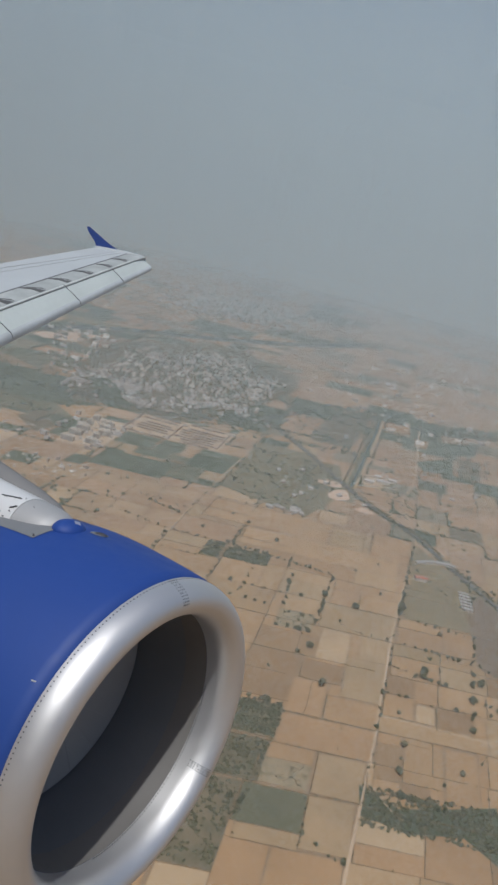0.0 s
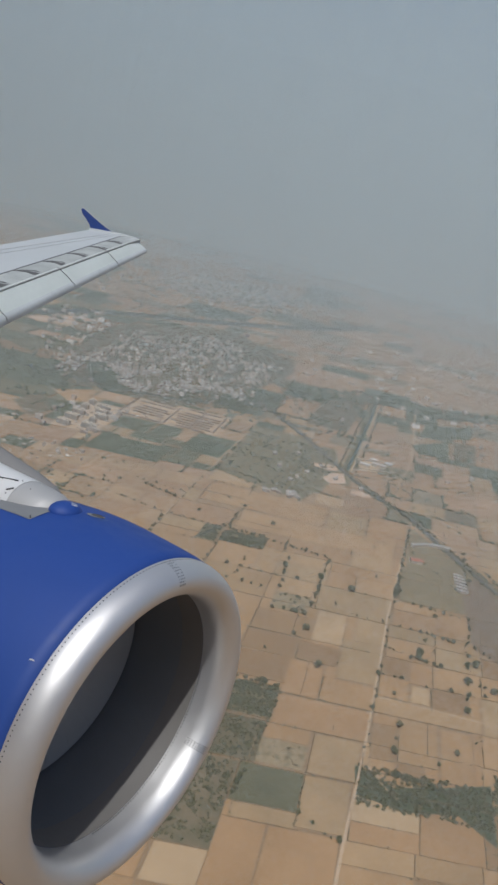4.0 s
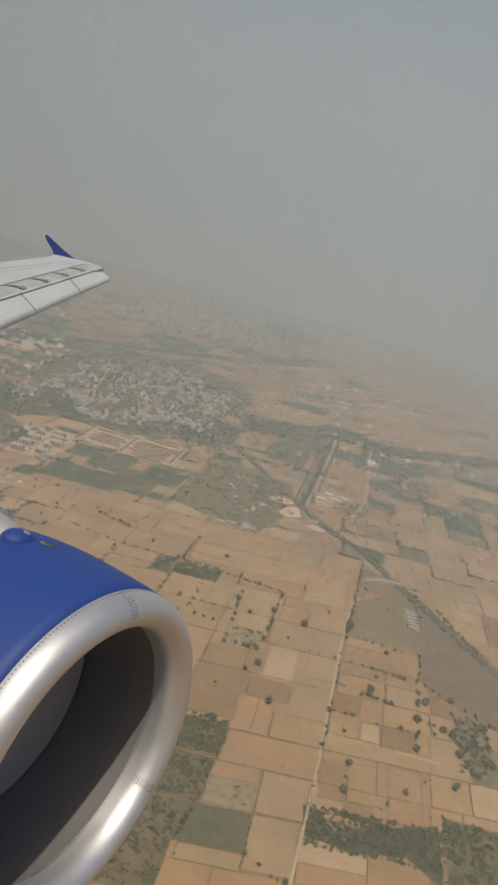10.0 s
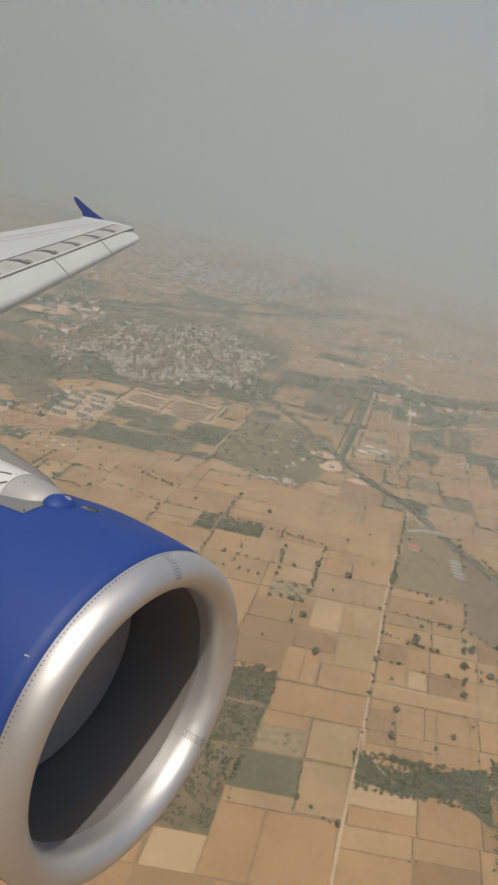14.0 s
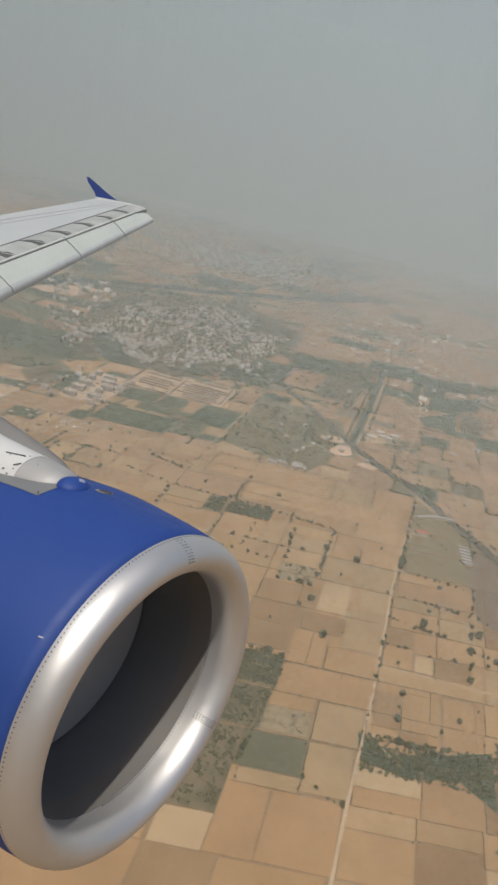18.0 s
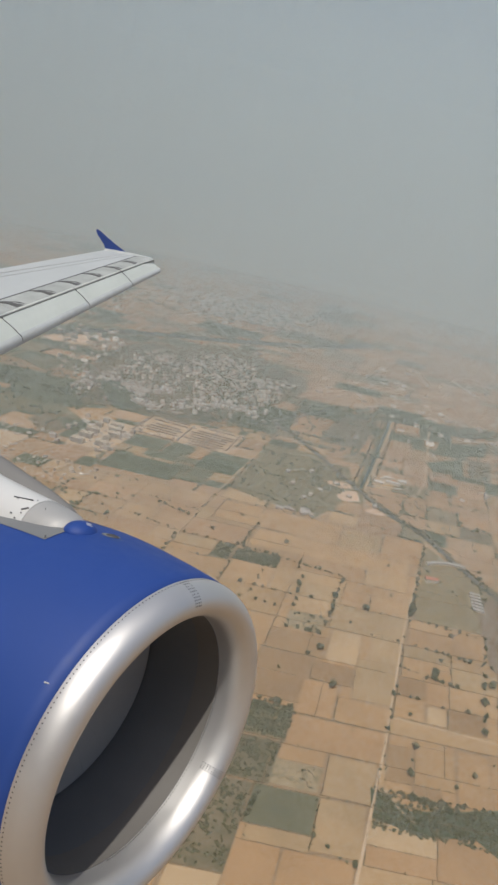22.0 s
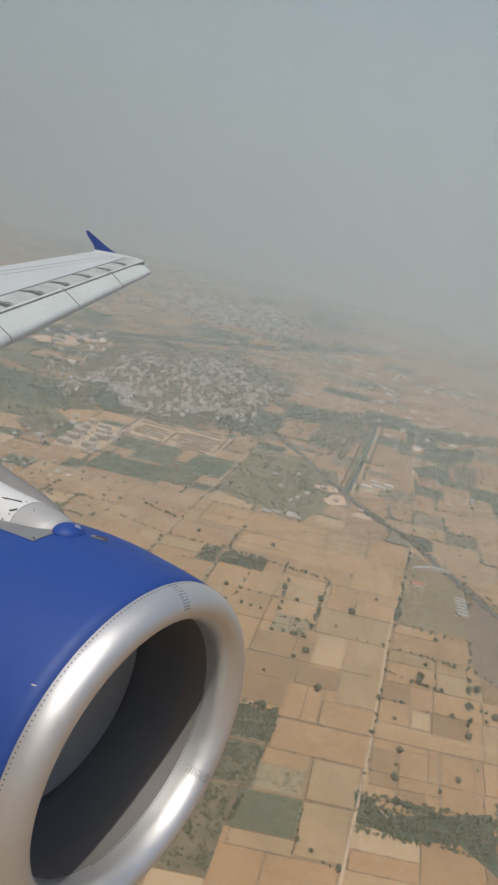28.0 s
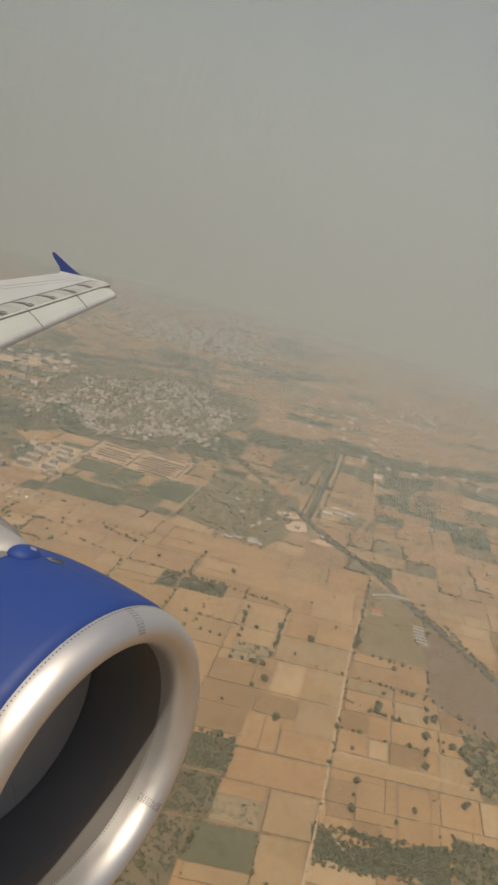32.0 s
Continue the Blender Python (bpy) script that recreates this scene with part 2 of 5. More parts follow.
M_SEAM = plain("grey_sealant", (0.13, 0.13, 0.135), 0.7, 0, 2.0, 0.3)
M_PLATE = plain("dull_blue_plate", (0.024, 0.062, 0.225), 0.55, 0, 2.0, 0.25)
M_SHADOWED = plain("shaded_fairing_grey", (0.19, 0.185, 0.175), 0.6, 0, 1.0, 0.2)
M_CONE = plain("matte_grey_metal", (0.42, 0.415, 0.40), 0.6, 0.3, 2.0, 0.15)
M_SHIELD = plain("scorched_grey_plate", (0.22, 0.225, 0.225), 0.6, 0.2, 2.0, 0.25)
M_EDGE = plain("slat_bay_paint", (0.42, 0.42, 0.41), 0.5, 0, 0.9, 0.3)
M_WHITE = plain("white_paint", (0.63, 0.63, 0.61), 0.45, 0, 0.6, 0.16, coat=0.2)
M_DARK = plain("dark_sealant_and_shade", (0.05, 0.05, 0.055), 0.7, 0, 2.0, 0.3)
M_FAN = plain("fan_titanium", (0.37, 0.365, 0.35), 0.5, 0.2, 2.0, 0.2)


def haze_material(name, most, foot, top_start, top_end, passing=0.5):
    """Imitated haze colour: thin at the foot of a curtain, where the ground is already behind it, and above, where the
    air clears.
    """
    m = bpy.data.materials.new(name)
    m.use_nodes = True
    n, l = m.node_tree.nodes, m.node_tree.links
    n.remove(n["Principled BSDF"])
    out = n["Material Output"]
    z = n.new("ShaderNodeSeparateXYZ")
    l.new(n.new("ShaderNodeNewGeometry").outputs["Position"], z.inputs[0])

    def band(a, b, shape):
        r = n.new("ShaderNodeMapRange")
        r.interpolation_type = shape
        r.inputs["From Min"].default_value, r.inputs["From Max"].default_value = a, b
        l.new(z.outputs["Z"], r.inputs["Value"])
        return r.outputs["Result"]

    low, high = band(0.0, foot, "LINEAR"), band(top_end, top_start, "SMOOTHSTEP")
    k = math_node(n, l, "MULTIPLY", math_node(n, l, "MULTIPLY", low, high), most)
    d, t, clear = n.new("ShaderNodeBsdfDiffuse"), n.new("ShaderNodeBsdfTranslucent"), n.new("ShaderNodeBsdfTransparent")
    d.inputs["Color"].default_value = t.inputs["Color"].default_value = (*HAZE, 1)
    both, mix = n.new("ShaderNodeMixShader"), n.new("ShaderNodeMixShader")
    both.inputs[0].default_value = passing
    l.new(d.outputs[0], both.inputs[1]), l.new(t.outputs[0], both.inputs[2])
    l.new(k, mix.inputs[0]), l.new(clear.outputs[0], mix.inputs[1]), l.new(both.outputs[0], mix.inputs[2])
    l.new(mix.outputs[0], out.inputs["Surface"])
    return m


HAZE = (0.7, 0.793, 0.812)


# ---- shaping helpers ----
def part(name, bm, mat, parent, label="", smooth=False):
    """Links a bmesh as one mesh object under a thing or under a part."""
    me = bpy.data.meshes.new(name)
    bm.to_mesh(me)
    bm.free()
    me.materials.append(mat)
    if smooth:
        for p in me.polygons:
            p.use_smooth = len(p.vertices) < 5
    ob = new(name, me)
    ob.parent = parent
    if label:
        ob["label"] = label
    return ob


def shared(name, me, parent, m, label=""):
    ob = new(name, me)
    ob.parent = parent
    ob.matrix_local = m
    if label:
        ob["label"] = label
    return ob


def thing(name, m, label, category, group="", kind=""):
    ob = new(name)
    ob.matrix_world = m
    return tagged(ob, label, category, group, kind)


def raw_mesh(name, verts, faces, mat, smooth=False):
    me = bpy.data.meshes.new(name)
    me.from_pydata([tuple(v) for v in verts], [], faces)
    me.materials.append(mat)
    if smooth:
        for p in me.polygons:
            p.use_smooth = True
    return me


def loft(rings, closed=True, caps=True):
    """A skin over rings of equally many points."""
    bm = bmesh.new()
    vs = [[bm.verts.new(p) for p in ring] for ring in rings]
    k = len(rings[0])
    for a, b in zip(vs, vs[1:]):
        for i in range(k if closed else k - 1):
            j = (i + 1) % k
            bm.faces.new((a[i], a[j], b[j], b[i]))
    if caps and closed:
        bm.faces.new([bm.verts.new(p) for p in rings[0]][::-1])
        bm.faces.new([bm.verts.new(p) for p in rings[-1]])
    bmesh.ops.recalc_face_normals(bm, faces=bm.faces)
    return bm


def revolve(profile, n=96, start=0.0, end=360.0):
    """A skin of turning (x, r) about the x axis."""
    full = end - start > 359.9
    steps = n if full else n + 1
    bm = bmesh.new()
    rows = []
    for i in range(steps):
        a = radians(start + (end - start) * i / n)
        rows.append([bm.verts.new((x, r * math.cos(a), r * math.sin(a))) for x, r in profile])
    for i in range(n):
        a, b = rows[i], rows[(i + 1) % steps]
        for j in range(len(profile) - 1):
            bm.faces.new((a[j], b[j], b[j + 1], a[j + 1]))
    bmesh.ops.recalc_face_normals(bm, faces=bm.faces)
    return bm


def box(bm, x0, x1, y0, y1, z0, z1):
    v = [bm.verts.new(p) for p in ((x0, y0, z0), (x1, y0, z0), (x1, y1, z0), (x0, y1, z0), (x0, y0, z1), (x1, y0, z1), (x1, y1, z1), (x0, y1, z1))]
    for f in ((3, 2, 1, 0), (4, 5, 6, 7), (0, 1, 5, 4), (1, 2, 6, 5), (2, 3, 7, 6), (3, 0, 4, 7)):
        bm.faces.new([v[i] for i in f])


def bar(bm, p, q, width, height):
    """A flat bar from p to q, lying on its underside."""
    p, q = Vector(p), Vector(q)
    side = Vector((-(q - p).y, (q - p).x, 0)).normalized() * width / 2
    up = Vector((0, 0, height))
    v = [bm.verts.new(c) for c in (p - side, p + side, q + side, q - side, p - side + up, p + side + up, q + side + up, q - side + up)]
    for f in ((0, 1, 2, 3), (7, 6, 5, 4), (4, 5, 1, 0), (5, 6, 2, 1), (6, 7, 3, 2), (7, 4, 0, 3)):
        bm.faces.new([v[i] for i in f])


# ---- the ground ----
ROW_U, ROW_V = radians(2), radians(10)


def field_place(u, v, z=0.0):
    """World place of a point of the farm grid: u across the lanes, v along them, not quite at right angles."""
    return Vector((u * math.cos(ROW_U) + v * math.sin(ROW_V), u * math.sin(ROW_U) + v * math.cos(ROW_V), z))


def grid_pose(u, v, z=0.0, turn=0.0):
    p = field_place(u, v, z)
    return pose(p.x, p.y, p.z, 0, 0, -4 + turn)


bm = bmesh.new()
rings = [[bm.verts.new((r * math.cos(a * math.tau / 96), r * math.sin(a * math.tau / 96), 0)) for a in range(96)] for r in (150, 600, 1500, 3000, 6500)]
bm.faces.new(rings[0])
for a, b in zip(rings, rings[1:]):
    for i in range(96):
        bm.faces.new((a[i], b[i], b[(i + 1) % 96], a[(i + 1) % 96]))
ground = tagged(part("ground", bm, M_GROUND, None), "dry farmland earth with grassy bunds reaching the hazy horizon", "ground", kind="structure")

# haze: bows of thin opaque strips, each imitating the haze of one stretch of air
radii = [260, 420, 700, 1000, 1350, 1750, 2200, 2700, 3250, 3850, 4450]


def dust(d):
    """Optical depth of the imitated haze up to a distance: a close veil like window glare, thickening to hide the far
    edge.
    """
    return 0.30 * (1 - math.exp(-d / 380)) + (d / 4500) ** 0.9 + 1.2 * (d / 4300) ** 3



EYE = 440.0
STREAKS, HAZE_BOW = 42000, radians(100)
# matte pale material of the strips that stand in for hazy air
M_HAZE_STRIP = bpy.data.materials.new("haze_strip_tone")
M_HAZE_STRIP.use_nodes = True
n, l = M_HAZE_STRIP.node_tree.nodes, M_HAZE_STRIP.node_tree.links
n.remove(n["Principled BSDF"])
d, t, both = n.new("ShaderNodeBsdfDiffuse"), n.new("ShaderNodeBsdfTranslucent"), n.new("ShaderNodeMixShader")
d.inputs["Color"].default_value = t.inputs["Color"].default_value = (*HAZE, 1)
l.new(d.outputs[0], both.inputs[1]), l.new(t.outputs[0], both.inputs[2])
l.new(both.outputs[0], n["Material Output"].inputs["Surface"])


def haze_screen(r, share, levels, seed):
    """A bow of hair-thin opaque strips, slightly askew, that together veil a share of the view like haze; levels of
    (height, width).
    """
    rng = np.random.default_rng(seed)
    cell = HAZE_BOW / STREAKS
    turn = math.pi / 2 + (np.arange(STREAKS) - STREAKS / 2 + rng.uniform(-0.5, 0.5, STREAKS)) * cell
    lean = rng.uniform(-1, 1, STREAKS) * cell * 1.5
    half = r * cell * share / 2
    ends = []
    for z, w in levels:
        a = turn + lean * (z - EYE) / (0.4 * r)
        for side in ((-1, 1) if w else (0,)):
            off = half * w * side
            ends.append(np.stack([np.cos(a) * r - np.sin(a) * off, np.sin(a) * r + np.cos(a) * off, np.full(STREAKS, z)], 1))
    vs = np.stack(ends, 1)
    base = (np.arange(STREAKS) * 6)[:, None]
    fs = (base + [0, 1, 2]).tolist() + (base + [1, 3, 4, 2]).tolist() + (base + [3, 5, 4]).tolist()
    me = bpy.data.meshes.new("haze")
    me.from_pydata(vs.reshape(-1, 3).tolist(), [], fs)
    me.materials.append(M_HAZE_STRIP)
    return tagged(new("haze", me), "thin pale grey strips imitating haze over the farmland", "haze", kind="stuff")


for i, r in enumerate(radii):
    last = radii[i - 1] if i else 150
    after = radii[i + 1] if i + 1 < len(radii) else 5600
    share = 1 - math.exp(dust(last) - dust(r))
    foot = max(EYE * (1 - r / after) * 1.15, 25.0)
    haze_screen(r, share, [(0.5, 0), (foot, 1), (EYE + r * 0.2, 1), (EYE + r * 0.72, 0)], i)

# a plain backdrop of far land, haze painted into its colour, closing the plain
m = haze_material("far_land_hazed", 1.0, 0.5, EYE - 40, EYE + 1400, 0.25)
n, l = m.node_tree.nodes, m.node_tree.links
where = n.new("ShaderNodeNewGeometry").outputs["Position"]
flat = n.new("ShaderNodeMapping")
flat.inputs["Scale"].default_value = (0.0048, 0.0048, 0.045)
l.new(where, flat.inputs["Vector"])
streak = noise_node(n, l, flat.outputs["Vector"], 1.0, 9, 0.72)
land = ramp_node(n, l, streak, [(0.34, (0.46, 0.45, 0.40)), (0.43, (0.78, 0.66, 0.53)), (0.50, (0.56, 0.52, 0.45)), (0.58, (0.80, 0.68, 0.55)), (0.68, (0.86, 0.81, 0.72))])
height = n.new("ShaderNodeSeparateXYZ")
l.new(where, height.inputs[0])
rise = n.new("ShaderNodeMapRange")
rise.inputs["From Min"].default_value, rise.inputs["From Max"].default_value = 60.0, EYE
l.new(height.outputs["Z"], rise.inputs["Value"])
# land colour turns to haze grey with height, imitating thick air
haze_tint = mix_node(n, l, land, (0.49, 0.52, 0.51), rise.outputs["Result"])
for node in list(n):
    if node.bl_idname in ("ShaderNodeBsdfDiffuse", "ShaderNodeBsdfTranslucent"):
        l.new(haze_tint, node.inputs["Color"])
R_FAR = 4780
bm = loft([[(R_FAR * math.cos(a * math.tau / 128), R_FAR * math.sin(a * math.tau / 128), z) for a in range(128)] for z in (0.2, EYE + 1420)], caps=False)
tagged(part("backdrop", bm, m, None, smooth=True), "far farmland backdrop with grey haze painted into its colour", "backdrop", kind="structure")

# ---- the airliner ----
airliner = thing("airliner", pose(-0.094, 3.478, 436.728, -11.601, -5.631, -30.089), "airliner with indigo engine cowl, bare metal lip and grey wing", "airplane")

RS, RH, RT = 1.0851, 0.9671, 0.8586
lip_profile = [(-0.165 * (1 - math.cos(a)), RH + (RS - RH) * math.sin(a)) for a in [math.pi / 2 * i / 14 for i in range(14, -1, -1)]]
lip_profile += [(-0.16 * (1 - math.cos(a)), RH - (RH - RT) * math.sin(a)) for a in [math.pi / 2 * i / 14 for i in range(1, 15)]]
lip_profile += [(-0.24, RT - 0.002)]
lip = part("inlet_lip", revolve(lip_profile, 160), M_LIP, airliner, "polished bare metal inlet lip with rows of rivets", True)

cowl_profile = [(-0.168, RS - 0.02), (-0.169, RS + 0.001), (-0.26, 1.100), (-0.4, 1.112), (-0.55, 1.120), (-0.7, 1.128), (-0.85, 1.131), (-1.0, 1.127), (-1.15, 1.115), (-1.3, 1.099), (-1.45, 1.08), (-1.7, 1.04), (-2.0, 0.99), (-2.5, 0.9), (-3.2, 0.78), (-3.6, 0.70), (-3.6, 0.6)]
cowl = part("engine_cowl", revolve(cowl_profile, 144), M_BLUE, airliner, "glossy indigo blue painted engine cowl", True)


def cowl_radius(x):
    for (xa, ra), (xb, rb) in zip(cowl_profile[1:], cowl_profile[2:]):
        if xb <= x <= xa:
            return ra + (rb - ra) * (x - xa) / (xb - xa)
    return 0.7


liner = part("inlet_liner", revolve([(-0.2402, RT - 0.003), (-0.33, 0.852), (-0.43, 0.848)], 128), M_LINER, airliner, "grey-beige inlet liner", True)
# darker, cooler tone than the front liner: duct shade put into the colour
part("acoustic_liner", revolve([(-0.4305, 0.848), (-0.6, 0.84), (-0.8, 0.834), (-1.1, 0.83), (-1.5, 0.83)], 128), M_ACOUSTIC, airliner, "acoustic liner with duct shade put into its tone", True)

# fan, spinner and the dark duct behind
fan = part("fan_disc", revolve([(-0.864, 0.02), (-0.864, 0.81), (-1.05, 0.81)], 64), M_FAN, airliner, "grey fan face")
blade_mesh = None
for i in range(22):
    a = math.tau * i / 22
    if blade_mesh is None:
        b = loft([[(-0.86 - 0.10 * s, w * (0.5 - s) * 2 * 0.09 + tw * (s - 0.5), r) for s in (0, 0.35, 0.7, 1.0)] + [(-0.88 - 0.10 * s, w * (0.5 - s) * 2 * 0.09 + tw * (s - 0.5) + 0.012, r) for s in (1.0, 0.7, 0.35, 0)] for r, w, tw in ((0.26, 0.5, 0.0), (0.5, 0.8, 0.02), (0.80, 1.2, 0.04))])
        first = part("fan_blade", b, M_FAN, fan, "", True)
        blade_mesh = first.data
    else:
        shared("fan_blade", blade_mesh, fan, Matrix.Rotation(a, 4, "X"))
part("spinner", revolve([(-0.62, 0.003), (-0.66, 0.06), (-0.73, 0.13), (-0.83, 0.20), (-0.93, 0.25)], 48), M_FAN, fan, "dark cone spinner", True)
# near-black disc closes the duct and stands in for its unlit depth
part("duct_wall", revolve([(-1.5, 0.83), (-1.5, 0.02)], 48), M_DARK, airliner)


def rivets(name, spots, size, parent, mat=M_DARK):
    """Flat rivet heads on a turned skin: spots of (x, r, angle)."""
    bm = bmesh.new()
    for x, r, a in spots:
        c = Vector((x, r * math.cos(a), r * math.sin(a)))
        o = Vector((0, math.cos(a), math.sin(a)))
        t = Vector((0, -math.sin(a), math.cos(a)))
        ring = [c + o * 0.0025 + size * (math.cos(k * math.tau / 6) * t + math.sin(k * math.tau / 6) * Vector((1, 0, 0))) for k in range(6)]
        foot = [p - o * 0.012 for p in ring]
        top, low = [bm.verts.new(p) for p in ring], [bm.verts.new(p) for p in foot]
        bm.faces.new(top)
        for k in range(6):
            bm.faces.new((top[k], low[k], low[(k + 1) % 6], top[(k + 1) % 6]))
    ob = part(name, bm, mat, parent)
    ob["kind"] = "stuff"
    return ob


rivets("rivet_row", [(-0.145, RS - 0.0015, math.tau * i / 250) for i in range(250)], 0.0040, lip)
rivets("inner_rivet_line", [(-0.225, RT - 0.0065, math.tau * i / 220) for i in range(-55, 6)], 0.0026, lip)
spots = []
for centre in (93.2, -28.5):
    for k in range(10):
        s = 0.12 + 0.8 * k / 9
        ang = math.pi / 2 * s
        x, r = (-0.165 * (1 - math.cos(ang)), RH + (RS - RH) * math.sin(ang))
        if centre == -28.5:
            x, r = (-0.16 * (1 - math.cos(ang)), RH - (RH - RT) * math.sin(ang))
        for off in (-1.4, -0.5, 0.5, 1.4):
            if random.random() < 0.92:
                spots.append((x, r + (0.001 if centre != -28.5 else -0.006), radians(centre + off)))
rivets("splice_rivets", spots, 0.0025, lip, M_DARK)


def cowl_patch(name, mat, x0, x1, a0, a1, lift, label="", n=8):
    pts = [(x0 + (x1 - x0) * i / n) for i in range(n + 1)]
    return part(name, revolve([(x, cowl_radius(x) + lift) for x in pts], 10, a0, a1), mat, cowl, label, True)


# blister, vent and small marks on top of the cowl
bm = bmesh.new()
bmesh.ops.create_uvsphere(bm, u_segments=28, v_segments=16, radius=1.0)
bmesh.ops.transform(bm, matrix=Matrix.Translation((-1.01, -0.1, 1.108)) @ Matrix.Diagonal((0.105, 0.120, 0.072, 1)), verts=bm.verts)
blister = part("blister", bm, M_BLUE, cowl, "indigo blister fairing", True)
for k in range(2):
    bm = bmesh.new()
    bar(bm, (-0.985 + 0.02 * k, -0.095 - 0.012 * k, 1.176 - 0.004 * k), (-0.965 + 0.02 * k, -0.062 - 0.012 * k, 1.170 - 0.006 * k), 0.009, 0.004)
    part("stencil", bm, M_WHITE, blister, "white stencil bar")
bm = bmesh.new()
bmesh.ops.create_uvsphere(bm, u_segments=20, v_segments=8, radius=1.0)
bmesh.ops.transform(bm, matrix=Matrix.Translation((-0.836, 0.006, 1.134)) @ Matrix.Rotation(radians(30), 4, "Z") @ Matrix.Diagonal((0.064, 0.036, 0.0045, 1)), verts=bm.verts)
part("vent_rim", bm, M_SHIELD, cowl, "worn grey vent rim", True)
cowl_patch("vent_plate", M_PLATE, -0.74, -0.90, 88.3, 92.2, 0.0012, "dull grey vent plate")
bm = bmesh.new()
bmesh.ops.create_uvsphere(bm, u_segments=16, v_segments=8, radius=1.0)
bmesh.ops.transform(bm, matrix=Matrix.Translation((-0.822, 0.004, 1.136)) @ Matrix.Rotation(radians(30), 4, "Z") @ Matrix.Diagonal((0.046, 0.022, 0.012, 1)), verts=bm.verts)
# solid dark bump instead of a hole, imitating the vent's inner shade
part("vent", bm, M_DARK, cowl, "almond-shaped vent, its opening's shade made as a dark bump", True)
cowl_patch("cowl_seam", M_SEAM, -1.05, -1.30, 80.2, 80.9, 0.004)
bm = bmesh.new()
bar(bm, (-0.23, -0.909, 0.601), (-0.252, -0.928, 0.605), 0.007, 0.005)
part("stencil", bm, M_WHITE, cowl, "small white stencil mark")
cowl_patch("heat_shield", M_SHIELD, -1.035, -1.62, 97, 109.4, 0.004, "bare grey plate under the pylon")
rivets("shield_rivets", [(-1.055, cowl_radius(-1.055) + 0.004, radians(108.3)), (-1.07, cowl_radius(-1.07) + 0.004, radians(107.6))], 0.007, cowl)


# pylon fairing over the cowl
def pylon_ring(x, top, half, foot, mid=-0.06):
    return [(x, mid + half * math.cos(a), foot + (top - foot) * math.sin(a) ** 0.6 if 0 < math.sin(a) else foot) for a in [math.pi * i / 16 for i in range(17)]]


nose = part("fairing_nose", loft([pylon_ring(-1.062, 1.115, 0.03, 1.0), pylon_ring(-1.075, 1.14, 0.085, 1.0), pylon_ring(-1.11, 1.163, 0.145, 0.98), pylon_ring(-1.18, 1.182, 0.185, 0.95), pylon_ring(-1.28, 1.192, 0.203, 0.92), pylon_ring(-1.4, 1.196, 0.21, 0.9)]), M_CONE, airliner, "bare metal fairing nose", True)
pylon = part("pylon", loft([pylon_ring(-1.403, 1.198, 0.212, 0.9), pylon_ring(-1.7, 1.205, 0.22, 0.85), pylon_ring(-1.95, 1.215, 0.225, 0.8), pylon_ring(-2.6, 1.28, 0.225, 0.7), pylon_ring(-4.0, 1.5, 0.21, 0.6), pylon_ring(-5.6, 1.75, 0.2, 1.1)]), M_WHITE, airliner, "white painted engine pylon", True)
# far side of the white fairing, its shade put into a dark grey
part("fairing_shoulder", loft([pylon_ring(-1.24, 1.06, 0.03, 0.95, 0.13), pylon_ring(-1.30, 1.12, 0.08, 0.95, 0.13), pylon_ring(-1.4, 1.165, 0.11, 0.9, 0.13), pylon_ring(-1.6, 1.21, 0.13, 0.85, 0.13), pylon_ring(-1.95, 1.26, 0.14, 0.8, 0.13), pylon_ring(-3.0, 1.42, 0.14, 0.7, 0.13)]), M_SHADOWED, airliner, "fairing shoulder, shade painted in as dull grey", True)


def fairing_spot(x, a):
    """A point of the fairing's side at x and a roof angle, with its outward way."""
    half, top, foot = 0.207, 1.193, 0.91
    y, z = -0.06 + half * math.cos(a), foot + (top - foot) * math.sin(a) ** 0.6
    return Vector((x, y, z)), Vector((0, math.cos(a), math.sin(a)))


for x, a, size in ((-1.44, 2.6, 0.006), (-1.43, 2.45, 0.005), (-1.47, 2.8, 0.008), (-1.52, 2.72, 0.009), (-1.56, 2.2, 0.006), (-1.43, 1.9, 0.005), (-1.26, 2.75, 0.004), (-1.30, 2.1, 0.003)):
    c, o = fairing_spot(x, a)
    t = o.cross(Vector((1, 0, 0)))
    ring = [c + size * 0.7 * (math.cos(k * math.tau / 7) * t + math.sin(k * math.tau / 7) * Vector((1, 0, 0))) for k in range(7)]
    part("fastener", loft([[p - o * 0.01 for p in ring], [p + o * 0.012 for p in ring]]), M_SEAM, pylon if x < -1.41 else nose)
for x, a, e, b in ((-1.41, 2.35, -1.455, 2.5), (-1.45, 2.0, -1.60, 2.2)):
    (p, o), (q, w) = fairing_spot(x, a), fairing_spot(e, b)
    t = (q - p).cross(o).normalized() * 0.0026
    part("fastener", loft([[p - t - o * 0.01, p + t - o * 0.01, p + t + o * 0.014, p - t + o * 0.014], [q - t - w * 0.01, q + t - w * 0.01, q + t + w * 0.014, q - t + w * 0.014]]), M_DARK, pylon, "dark latch line")

# wing: fixed box, slats out in front, fence at the tip
def wing_z(y):
    return 4.62 + 0.355 * (y - 10.4) if y > 3 else 1.993 + 0.1 * (y - 3)


def edge_x(y):
    return -10.34 + 0.48 * (10.64 - y)


def slat_depth(y):
    w = 0.34 - 0.014 * (y - 4.0)
    return w * (1 - max(0.0, y - 9.9) * 0.4)


def tail_x(y):
    return -12.15 + 0.28 * (10.4 - y)


